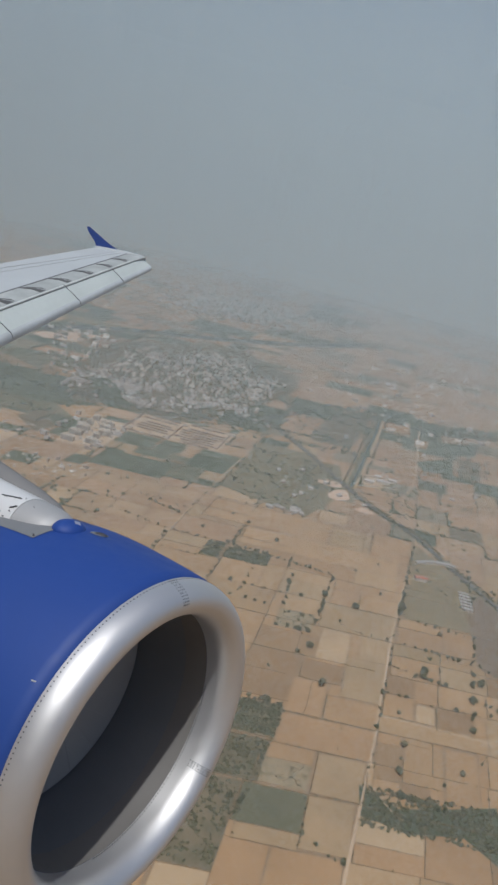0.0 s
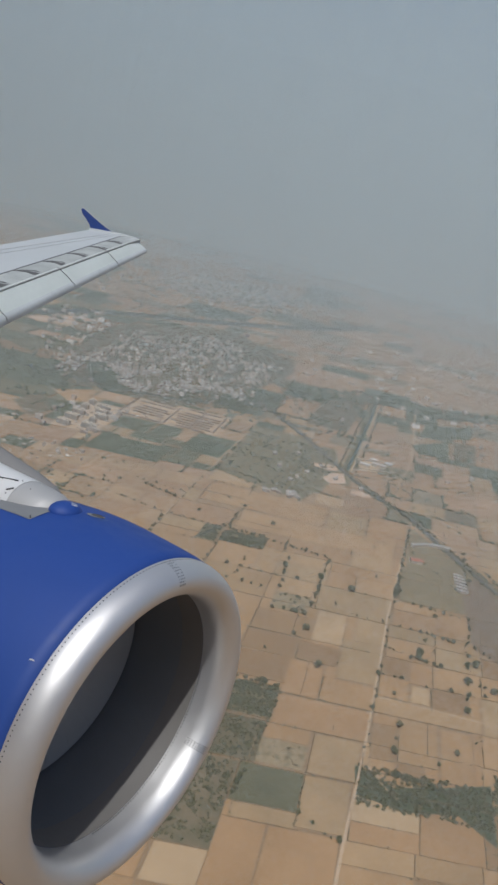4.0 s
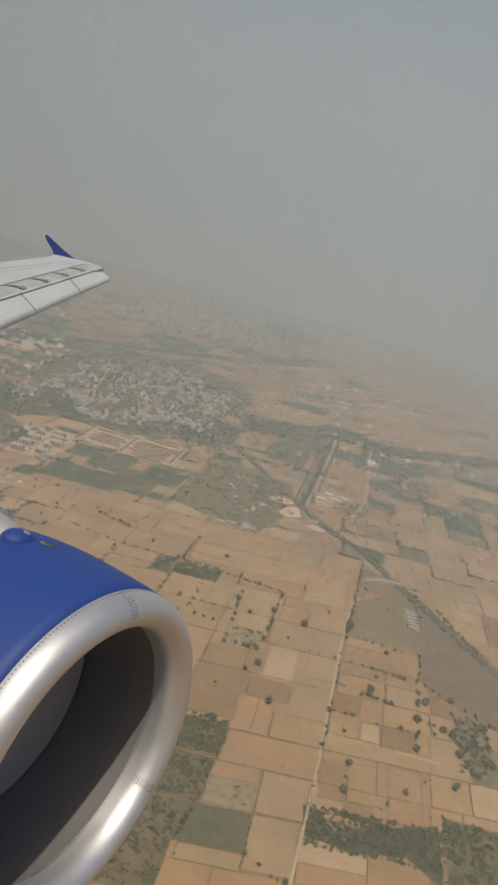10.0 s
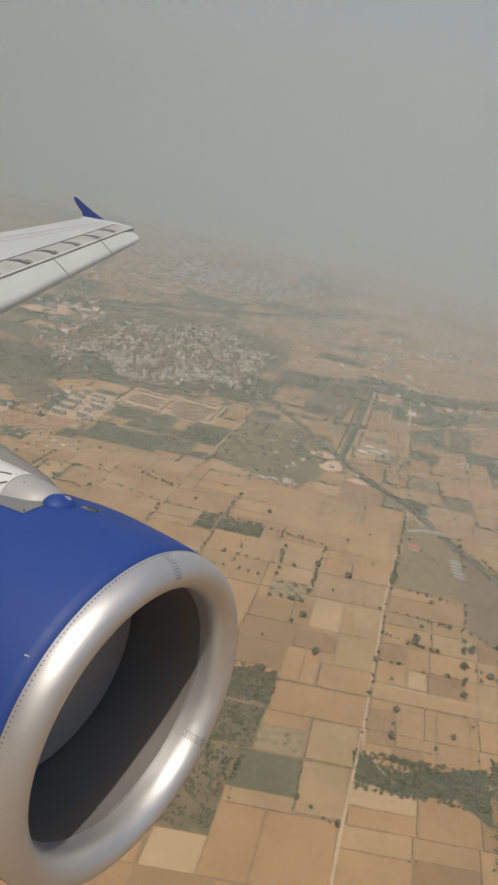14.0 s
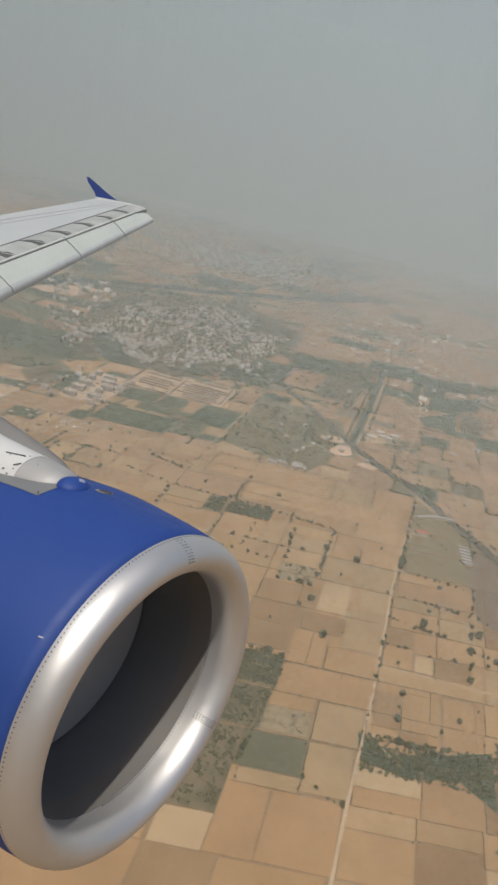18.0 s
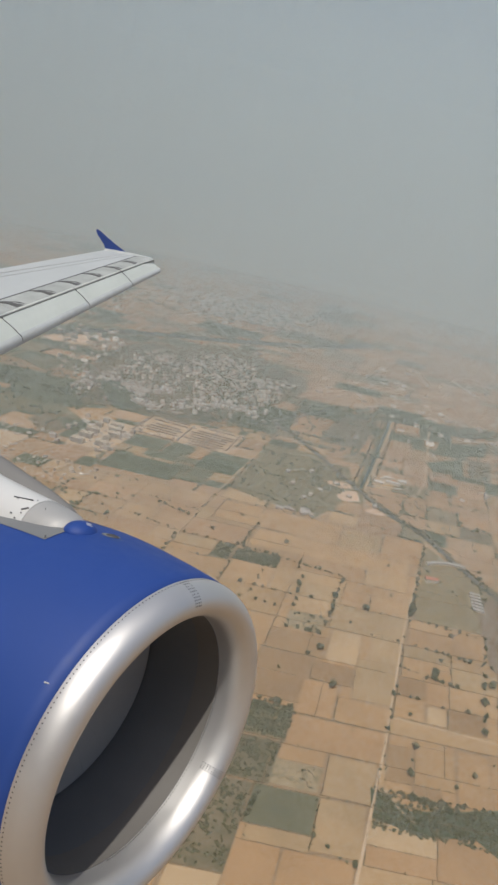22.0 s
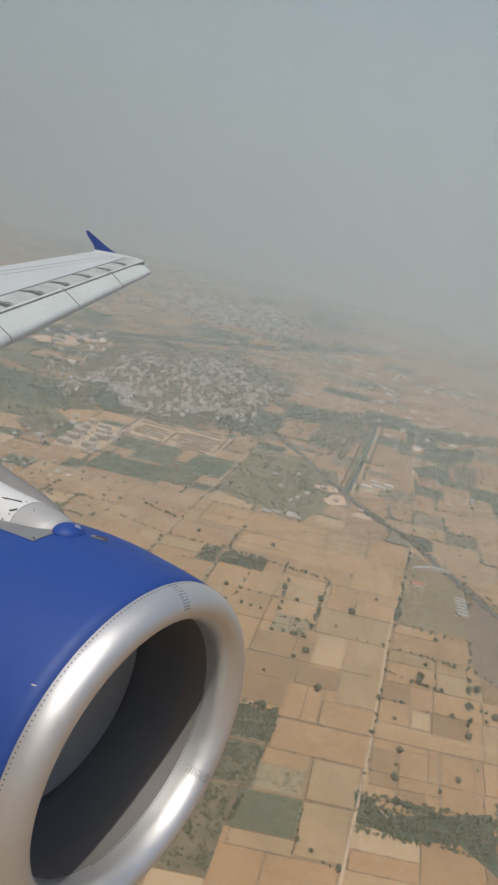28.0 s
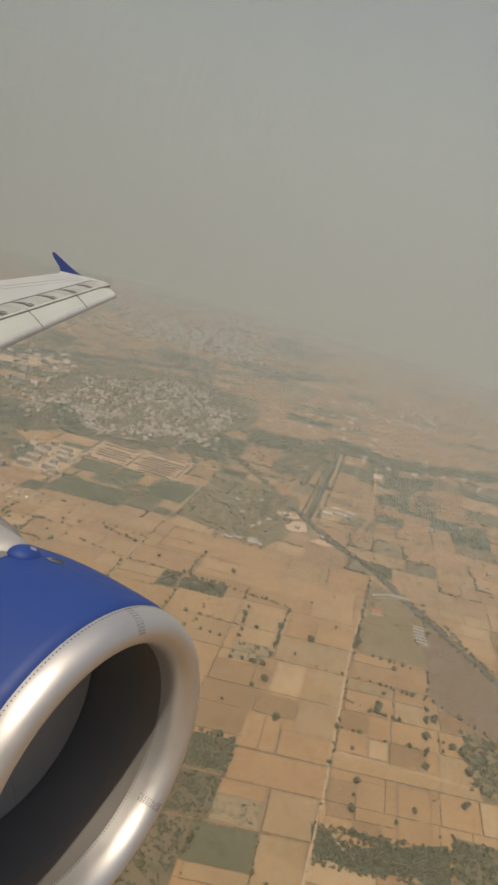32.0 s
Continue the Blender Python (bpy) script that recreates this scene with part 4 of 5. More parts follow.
for corners in ([(-618, 1211), (-598, 1279), (-544, 1197), (-554, 1149)], [(204, 1602), (259, 1614), (248, 1459), (201, 1463)], [(-120, 1770), (-20, 1760), (-40, 1480), (-130, 1480)]):
    slant_field(corners, M_DUSK, 0.56)
slant_field([(-600, 1317), (-531, 1378), (-500, 1312), (-542, 1266)], M_TAN, 0.6)

# grassy bunds along the edges of the near fields
bund_meshes = []
for k in range(6):
    r = random.Random(90 + k)
    rings = []
    for i in range(9):
        y, x, w = i / 8, r.uniform(-0.5, 0.5), r.uniform(0.25, 0.8)
        rings.append([(x - w, y, 0.2), (x - w * 0.4, y, 0.2 + r.uniform(0.35, 0.8)), (x + w * 0.4, y, 0.2 + r.uniform(0.35, 0.8)), (x + w, y, 0.2)])
    bm = loft(rings, closed=False)
    me = bpy.data.meshes.new("bund")
    bm.to_mesh(me)
    bm.free()
    me.materials.append(M_BUND)
    bund_meshes.append(me)
bunds = 0


def bund(u, v, length, across):
    global bunds
    if bunds < 296:
        p = field_place(u, v)
        shared("bund", bund_meshes[dice.randrange(6)], ground, pose(p.x, p.y, 0.1, 0, 0, -88 if across else -10) @ Matrix.Diagonal((dice.uniform(0.6, 1.5), length, 1, 1)))
        bunds += 1


EDGES = []
for a, b, c, d in near + taken[:34]:
    if -240 < a < 330 and c > 380:
        EDGES.append((a, b, c, d))
        if dice.random() < 0.55:
            bund(a, c, (d - c) * dice.choice((1, 1, 0.6)), False)
        if dice.random() < 0.62:
            bund(a, c, (b - a) * dice.choice((1, 1, 0.6)), True)

# the middle distance
middle = []
for a, b in ((-1300, -1050), (-1050, -880), (-880, -720), (-720, -580), (-580, -460), (-460, -330), (-330, -221), (-221, -100), (-100, 0), (0, 112), (112, 230), (230, 360), (360, 500), (500, 700)):
    for c, d in ((560, 700), (700, 860), (860, 960), (960, 1055), (1055, 1160), (1160, 1262), (1262, 1380), (1380, 1500)):
        if not (a >= -330 and b <= 430 and c < 1055):
            divide(a, b, c, d, 88, 66, middle)
HEDGES = []


def middle_field(cell):
    g = dice.random()
    u, v = cell[0], cell[2]
    green = 0.12 if v < 1060 and u < -330 else 0.52 if u < -460 else 0.34 if u < -220 else 0.16
    (field if cell[0] > -560 and cell[1] < 420 else far_field)(*cell, M_GREEN if g < green else M_BROWN if g < green + 0.12 else M_SCRUB if g < green + 0.24 and u > -230 else M_DUSK if g < green + 0.3 and u > 60 else dry_soil())
    if dice.random() < 0.5:
        HEDGES.append(cell)


for cell in middle:
    lay(cell, middle_field)

far = []
divide(-2200, 1500, 1500, 2500, 150, 110, far)
divide(-2900, 2600, 2500, 4700, 300, 220, far)


def in_village(u, v):
    return ((u + 490) / 215) ** 2 + ((v - 1785) / 365) ** 2 < 0.9 + 0.34 * math.sin(u * 0.024) * math.sin(v * 0.013 + 1)


for cell in far:
    u, v = (cell[0] + cell[1]) / 2, (cell[2] + cell[3]) / 2
    g = dice.random()
    if in_village(u, v):
        far_field(*cell, M_SCRUB if g < 0.7 else M_BROWN)
        continue
    green = 0.62 if u < -700 and v < 2300 else 0.42 if u < -200 and v < 1750 else 0.3 if v < 1950 else 0.20 if u < -300 else 0.06
    if dice.random() < (0.4 if u < -300 else 0.2 if v < 2000 else 0.1):
        HEDGES.append(cell)
    if free(*cell):
        far_field(*cell, M_GREEN if g < green else M_SCRUB if g < green + 0.14 else M_BROWN if g < green + 0.24 else M_TAN)
for mat, cells in FAR_FIELDS.values():
    vs, fs = [], []
    for a, b, c, d in cells:
        k = len(vs)
        s = min(b - a, d - c) * 0.035
        corners = [(a + 0.6, c + 0.6), (b - 0.6, c + 0.6), (b - 0.6, d - 0.6), (a + 0.6, d - 0.6)]
        for x, y in corners:
            vs.append(field_place(x + dice.uniform(0, s) * (1 if x == a + 0.6 else -1), y + dice.uniform(0, s) * (1 if y == c + 0.6 else -1), 0.35))
        vs += [Vector((p.x, p.y, -0.2)) for p in vs[k:k + 4]]
        fs += [(k, k + 1, k + 2, k + 3)] + [(k + i, k + 4 + i, k + 4 + (i + 1) % 4, k + (i + 1) % 4) for i in range(4)]
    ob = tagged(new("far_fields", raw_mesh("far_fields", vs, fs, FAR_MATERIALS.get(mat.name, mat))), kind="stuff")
    ob.parent = ground


# ---- lanes, roads and the highway ----
def smooth_line(points, steps=8):
    out = []
    for i in range(len(points) - 1):
        p = [Vector((*points[min(max(i + k, 0), len(points) - 1)], 0)) for k in (-1, 0, 1, 2)]
        for s in range(steps):
            t = s / steps
            out.append(0.5 * (2 * p[1] + (p[2] - p[0]) * t + (2 * p[0] - 5 * p[1] + 4 * p[2] - p[3]) * t * t + (3 * p[1] - p[0] - 3 * p[2] + p[3]) * t ** 3))
    return out + [Vector((*points[-1], 0))]


def ribbon(name, points, width, z, mat, label, category, offset=0.0, parent=None):
    """A road of even width with sloping verges, laid along the grid."""
    line = [field_place(p.x, p.y) for p in smooth_line(points)]
    rings = []
    for i, p in enumerate(line):
        along = (line[min(i + 1, len(line) - 1)] - line[max(i - 1, 0)]).normalized()
        side = Vector((along.y, -along.x, 0))
        c = p + side * offset
        rings.append([c - side * (width / 2 + 0.8) - Vector((0, 0, 0.2)), c - side * width / 2 + Vector((0, 0, z)), c + side * width / 2 + Vector((0, 0, z)), c + side * (width / 2 + 0.8) - Vector((0, 0, 0.2))])
    ob = part(name, loft(rings, closed=False), mat, parent, label if parent else "")
    return ob if parent else tagged(ob, label, category, kind="structure")


LANE = [(64, 230), (72, 330), (76, 419), (83, 524), (88, 654), (93, 788), (104, 930), (114, 1057), (96, 1160), (85, 1230), (102, 1340), (108, 1500)]
OLD_LANE = [(-224, 420), (-227, 542), (-232, 746), (-233, 948), (-229, 1133), (-220, 1345)]
ROAD = [(-330, 1640), (-156, 1437), (0, 1206), (60, 1132), (114, 1076), (171, 985), (234, 892), (291, 808), (363, 670), (405, 577), (457, 474), (502, 371), (541, 299), (568, 218), (590, 60)]
ribbon("dirt_lane", LANE, 2.2, 0.52, M_TRACK, "pale rutted dirt lane between dry fields", "lane")
ribbon("dirt_lane", OLD_LANE, 2.2, 0.52, M_TRACK, "pale dirt lane between dry fields", "lane")
ribbon("dirt_lane", [(0, 1271), (50, 1268), (103, 1259), (190, 1240), (300, 1230)], 1.8, 0.54, M_TRACK, "narrow pale cross lane", "lane")
ribbon("dirt_lane", [(88, 601), (140, 598), (200, 594), (290, 586)], 1.0, 0.54, M_TRACK, "narrow pale cross lane between stubble", "lane")
ribbon("dirt_lane", [(86, 502), (96, 492), (104, 480), (116, 470)], 2.2, 0.66, M_TRACK, "short pale track into scrub", "lane")
ribbon("dirt_lane", [(401, 450), (390, 394), (385, 349), (384, 250)], 2.4, 0.52, M_TRACK, "pale farm track beside scrub", "lane")
ribbon("dirt_lane", [(541, 299), (600, 262), (690, 250), (800, 280)], 2.4, 0.52, M_TRACK, "pale farm track leaving the road", "lane")
ribbon("road_verge", ROAD, 17.0, 0.56, M_DRY, "dusty verge of the country road", "verge")
ribbon("road", ROAD, 6.4, 0.78, M_ASPHALT, "grey two-lane asphalt road lined with trees", "road")
ribbon("village_road", [(-1100, 1520), (-900, 1440), (-680, 1420), (-480, 1420), (-360, 1450), (-250, 1560), (-149, 1760)], 4.0, 0.6, M_ASPHALT, "grey asphalt village road lined with trees", "road")
ribbon("village_lane", [(-368, 1497), (-395, 1560), (-426, 1616)], 3.0, 0.6, M_TRACK, "pale village lane", "lane")
CANAL = [(-14, 1240), (-8, 1370), (-4, 1512), (2, 1680), (2, 1818)]
ribbon("canal_bank", CANAL, 21.0, 0.55, M_SCRUB, "dusty green canal banks", "verge")
ribbon("canal", CANAL, 4.5, 0.8, M_WATER, "dark still irrigation canal", "canal")
ribbon("canal_road", CANAL, 3.6, 0.8, M_TRACK, "pale canal road with dark banks", "road", 8.0)
HIGHWAY = [(-1180, 1150), (-1085, 1642), (-980, 1850), (-845, 2110), (-580, 2370), (-340, 2650), (-200, 2900), (-150, 3020)]
ribbon("highway_verge", HIGHWAY, 58.0, 0.5, M_GREEN, "dusty green highway verge", "verge")
ribbon("highway", HIGHWAY, 11.0, 0.95, M_ASPHALT, "grey dual carriageway highway", "highway", 9.0)
ribbon("highway", HIGHWAY, 11.0, 0.95, M_ASPHALT, "grey dual carriageway highway", "highway", -9.0)
ribbon("service_road", HIGHWAY, 6.0, 0.6, M_TRACK, "pale service road beside the highway", "road", 24.0)
for p in smooth_line(HIGHWAY, 50):
    for off in (-24, -33, 33, 0):
        if dice.random() < 0.75:
            q = field_place(p.x + off + dice.uniform(-4, 4), p.y + dice.uniform(-6, 6))
            far_tree(q.x, q.y, 4.2 if off else 2.0, 6 if off else 3)

for points in ([(-480, 1437), (-380, 1448), (-290, 1462)], [(110, 1960), (107, 1712), (107, 1505)]):
    ribbon("village_path", points, 3.0, 0.7, M_TRACK, "pale dirt path among fields", "path")

# a burnt field with raked straw rows, beyond the old lane's foot
burnt = slant_field([(-179, 507), (-206, 478), (-201, 400), (-110, 400), (-131, 446)], M_BLACK, 0.56, "burnt_field")
for n in range(58):
    k = dice.random()
    u0, v0, u1, v1 = -179 + 6 * k, 500 - 8 * k, -198 + 82 * k, 404
    start = dice.uniform(0.05, 0.8)
    rings = []
    for i in range(6):
        s, e = start + 0.03 * i, dice.uniform(0.15, 0.5)
        u, v = u0 + (u1 - u0) * s, v0 + (v1 - v0) * s
        rings.append([field_place(u - e, v, 0.54), field_place(u - e * 0.5, v, 0.72), field_place(u + e * 0.5, v, 0.72), field_place(u + e, v, 0.54)])
    part("straw_row", loft(rings, closed=False), M_STRAW, burnt)

# dark mud walls round the empty building plots
plot_walls = thing("boundary_wall", Matrix(), "dark mud walls round empty building plots", "wall")
for k in range(9):
    v = 1272 + 14 * k + dice.uniform(-2, 2)
    for a, b in ((-455, -372), (-366, -278)):
        if dice.random() < 0.8:
            s = dice.uniform(0, 22)
            bm = bmesh.new()
            bar(bm, field_place(a + s, v, 0), field_place(b - dice.uniform(0, 12), v - 6, 0), 1.8, 2.2)
            part("wall", bm, M_MUD, plot_walls)
for u in (-455, -369, -276, -320):
    bm = bmesh.new()
    bar(bm, field_place(u, 1276, 0), field_place(u - 2, 1384, 0), 1.8, 2.2)
    part("wall", bm, M_MUD, plot_walls)


# ---- houses ----
def house_meshes(w, d, h, seed):
    r = random.Random(seed)
    bm = bmesh.new()
    box(bm, -w / 2, w / 2, -d / 2, d / 2, 0, h)
    if r.random() < 0.5:
        box(bm, -w / 2 + 0.3, -w / 2 + w * 0.45, -d / 2 + 0.3, d / 2 - d * 0.4, h + 0.002, h + 2.6)
    wall = bm
    bm = bmesh.new()
    box(bm, -w / 2 - 0.3, w / 2 + 0.3, -d / 2 - 0.3, -d / 2 + 0.1, h + 0.004, h + 0.8)
    box(bm, -w / 2 - 0.3, w / 2 + 0.3, d / 2 - 0.1, d / 2 + 0.3, h + 0.004, h + 0.8)
    box(bm, -w / 2 - 0.3, -w / 2 + 0.1, -d / 2 + 0.1, d / 2 - 0.1, h + 0.004, h + 0.8)
    box(bm, w / 2 - 0.1, w / 2 + 0.3, -d / 2 + 0.1, d / 2 - 0.1, h + 0.004, h + 0.8)
    roof = bm
    out = []
    for nm, b, mt in (("wall", wall, M_WALL), ("parapet", roof, M_ROOF)):
        me = bpy.data.meshes.new(nm)
        b.to_mesh(me)
        b.free()
        me.materials.append(mt)
        out.append((nm, me))
    return out, [(x, -d / 2 - 0.05, z) for x in (-w * 0.3, w * 0.3) for z in ([1.0, 4.2] if h > 5 else [1.0])]


bm = bmesh.new()
box(bm, -0.7, 0.7, 0, 0.15, 0, 1.5)
PANE = bpy.data.meshes.new("window")
bm.to_mesh(PANE)
bm.free()
PANE.materials.append(M_GAP)
HOUSES = [house_meshes(w, d, h, i) for i, (w, d, h) in enumerate(((7, 6.5, 3.4), (10, 7, 6.2), (6.5, 9, 3.3), (11, 6, 3.5), (8, 8, 6.2)))]


def house(u, v, turn=0.0, which=None, label="flat-roofed rendered village house with a parapet", group="village houses"):
    t = thing("house", grid_pose(u, v, 0.2, turn), label, "house", group)
    shells, panes = HOUSES[dice.randrange(5) if which is None else which]
    for nm, me in shells:
        shared(nm, me, t, Matrix())
    for spot in panes:
        shared("window", PANE, t, Matrix.Translation(spot))


def shed(u, v, width, depth, height, roof_mat, label, turn=0.0, wall_mat=None):
    """A long shed with a shallow pitched sheet roof, ribbed along its slope."""
    t = thing("shed", grid_pose(u, v, 0.35, turn), label, "shed", "sheds")
    bm = bmesh.new()
    box(bm, -width / 2, width / 2, -depth / 2, depth / 2, 0, height)
    part("wall", bm, wall_mat or M_FLATS, t)
    rise, w, d = depth * 0.12, width / 2 + 0.5, depth / 2 + 0.5
    for side in (-1, 1):
        count = max(6, int(width / 2.4))
        ribs = []
        for k in range(count + 1):
            x, lift = -w + 2 * w * k / count, 0.09 * (k % 2)
            ribs.append([(x, 0, height + rise + lift), (x, side * d, height + 0.1 + lift), (x, side * d, height - 0.02), (x, 0, height + rise - 0.12)])
        part("roof", loft(ribs), roof_mat, t)
    for side in (-1, 1):
        end = [[(side * (w - back), -depth / 2, height), (side * (w - back), depth / 2, height), (side * (w - back), 0, height + rise - 0.1)] for back in (0.6, 0.8)]
        part("gable", loft(end), wall_mat or M_FLATS, t)
    for k in range(max(2, int(width / 9))):
        shared("window", PANE, t, Matrix.Translation((-width / 2 + (k + 0.5) * width / max(2, int(width / 9)), -depth / 2 - 0.05, height * 0.4)))


def yard_wall(corners, label, mat):
    """A walled compound: one bar for each side."""
    t = thing("compound_wall", Matrix(), label, "wall", "compound walls")
    for (u0, v0), (u1, v1) in zip(corners, corners[1:] + corners[:1]):
        bm = bmesh.new()
        bar(bm, field_place(u0, v0, 0.2), field_place(u1, v1, 0.2), 0.7, 2.0)
        part("wall", bm, mat, t)


# the walled compound by the canal
yard_wall([(-2, 1262), (72, 1290), (74, 1346), (-2, 1318)], "pale wall round a compound by the canal", M_FLATS)
for u, v, w, d in ((16, 1290, 18, 9), (42, 1304, 26, 10), (30, 1328, 14, 8), (60, 1322, 16, 9)):
    shed(u, v, w, d, 5.0, M_ROOF, "pale low building in a walled compound")
# the depot at the end of the road's bend
for k in range(5):
    a = radians(128 - 11 * k)
    shed(140 + 62 * math.cos(a) + 20, 930 + 62 * math.sin(a), 15, 5, 3.6, M_SHEET, "grey sheet-roofed shelter in a curved row", 35 - 11 * k)
for k in range(6):
    shed(186 + 0.8 * k, 908 - 9.0 * k, 15, 3.4, 3.2, M_SHEET, "pale grey-roofed store in a depot yard")
shed(124, 924, 18, 9, 4.5, M_REDROOF, "small store with a rust-red sheet roof", 10)
# huts and broken walls in the scrub and on the rubble plots
for _ in range(15):
    house(dice.uniform(-130, -70), dice.uniform(1058, 1078), dice.choice((0, 90)) + dice.uniform(-10, 10), dice.choice((0, 2)), "small whitewashed hut beside scrubland", "scrub huts")
for u, v in ((-100, 1130), (-92, 1150), (-80, 1182), (-130, 1185), (-150, 1240), (-60, 1230), (-110, 1270), (20, 1160), (-28, 1180)):
    house(u, v, dice.uniform(0, 90), 0, "small whitewashed hut beside scrubland", "scrub huts")
heap_mesh = crown_mesh(85, 1.2, 0.9, 0.0, 4, 14)
heap_mesh.materials.clear()
heap_mesh.materials.append(M_RUBBLE)
for a, b, c, d, n in ((-12, 31, 481, 508, 60), (-46, -6, 724, 760, 44)):
    for _ in range(n):
        ob = tagged(new("earth_mound", heap_mesh), "low pale mound of earth and rubble", "mound", "earth mounds")
        s = dice.uniform(0.6, 1.6)
        ob.matrix_world = grid_pose(dice.uniform(a, b), dice.uniform(c, d), 0.2, dice.uniform(0, 360)) @ Matrix.Diagonal((s, s, s * 0.6, 1))
# a roadside settlement and sheds farther along the road
for u, v in ((400, 528), (412, 520), (424, 528), (436, 512), (420, 505), (408, 508), (445, 498), (432, 497), (520, 425), (536, 420), (506, 428), (550, 415), (548, 190), (556, 165), (620, 180)):
    house(u, v, dice.choice((0, 90)), None, "pale flat-roofed roadside house", "roadside houses")
for u, v, w, d in ((606, 292, 60, 14), (622, 272, 80, 12), (660, 280, 40, 12)):
    shed(u, v, w, d, 5.5, M_MUD, "long dark brown shed in a factory yard", -4)
slant_field([(570, 300), (690, 300), (694, 255), (575, 262)], M_ASH, 0.5, "factory_yard")
# the blue-roofed shed by the thorn scrub
shed(-622, 806, 12, 33, 6.0, M_BLUEROOF, "large shed with a pale blue sheet roof")

for k in range(34):
    house(-830 + dice.gauss(0, 50), 1220 + dice.gauss(0, 45), dice.choice((0, 90)) + dice.uniform(-10, 10))
for u, v in ((-180, 1500), (-60, 1560), (180, 1300), (230, 1350), (330, 1180), (300, 1420), (120, 1560), (60, 1640)):
    house(u, v, dice.choice((0, 90)))

village = []
for _ in range(5200):
    u, v = dice.uniform(-780, -230), dice.uniform(1360, 2260)
    if in_village(u, v) and dice.random() < 0.62 + 1.1 * noise.noise(Vector((u * 0.022, v * 0.016, 1.5))):
        village.append((v, u))
for cu, cv, n in ((-640, 1500, 34), (-760, 1700, 60), (-330, 1900, 60), (-300, 1560, 30), (-700, 1620, 26)):
    for _ in range(n):
        village.append((dice.gauss(cv, 40), dice.gauss(cu, 32)))
village.sort()
kept = []
cells_used = set()
for v, u in village:
    key = (round(u / 8.5), round(v / 10.0))
    if key not in cells_used:
        cells_used.add(key)
        kept.append((u, v))
for u, v in kept[:210]:
    house(u, v, dice.choice((0, 90)) + dice.uniform(-8, 8))
vs, fs = [], []


def far_house(p, w, d, h, a):
    ca, sa = math.cos(a), math.sin(a)
    for z0, z1, s in ((-0.1, h, 1.0), (h + 0.01, h + dice.choice((0.5, 0.5, 2.6)), dice.choice((0.5, 0.92)))):
        k = len(vs)
        for z in (z0, z1):
            for x, y in ((-w, -d), (w, -d), (w, d), (-w, d)):
                vs.append((p.x + (x * ca - y * sa) * s / 2, p.y + (x * sa + y * ca) * s / 2, z))
        fs.extend([(k + 4, k + 5, k + 6, k + 7)] + [(k + i, k + (i + 1) % 4, k + 4 + (i + 1) % 4, k + 4 + i) for i in range(4)])


for u, v in kept[210:]:
    if dice.random() < 0.42:
        q = field_place(u, v)
        far_tree(q.x, q.y, dice.uniform(2.6, 5.0), dice.uniform(5, 8))
    else:
        far_house(field_place(u + dice.uniform(-3, 3), v + dice.uniform(-3, 3)), dice.choice((4, 5, 6, 7, 9, 13)) * dice.uniform(0.8, 1.2), dice.uniform(3.5, 7.5), dice.choice((3.0, 3.3, 3.6, 5.5, 6.6)), radians(-4) + dice.gauss(0, 0.3))
# a second village and scattered hamlets in the haze
for _ in range(640):
    u, v = dice.gauss(-740, 150), dice.gauss(3150, 190)
    far_house(field_place(u, v), dice.uniform(8, 19), dice.uniform(7, 15), dice.uniform(4, 9.5), dice.uniform(0, 3))
    if dice.random() < 0.8:
        q = field_place(u + 20, v)
        far_tree(q.x, q.y, 8, 10)
for cu, cv, n in ((180, 2500, 12), (60, 2250, 7), (-1250, 2600, 60), (-1500, 2000, 50), (560, 2700, 10), (900, 3300, 10), (-1250, 1450, 40), (150, 1850, 25), (-2000, 3300, 90), (-1500, 3500, 80), (-120, 2150, 16), (-1150, 1900, 40), (-940, 1950, 40), (650, 2200, 6)):
    for _ in range(n):
        far_house(field_place(cu + dice.gauss(0, 60 + cv * 0.03), cv + dice.gauss(0, 40 + cv * 0.03)), dice.uniform(8, 15) * (1 + cv / 9000), dice.uniform(7, 13) * (1 + cv / 9000), dice.uniform(3.5, 8), dice.uniform(0, 3))
for a, b, c, d, n in ((-690, -560, 1028, 1128, 60), (-520, -440, 1140, 1290, 70), (-460, -270, 1270, 1390, 40), (-560, -400, 960, 1060, 46), (-700, -560, 1130, 1180, 24)):
    for _ in range(n):
        far_house(field_place(dice.uniform(a, b), dice.uniform(c, d)), dice.uniform(2, 7), dice.uniform(2, 6), dice.uniform(0.6, 2.6), dice.uniform(0, 3))
tagged(new("village_roofs", raw_mesh("village_roofs", vs, fs, M_WALL_FAR)), "dense pale flat-roofed village houses seen through haze", "village", kind="stuff")


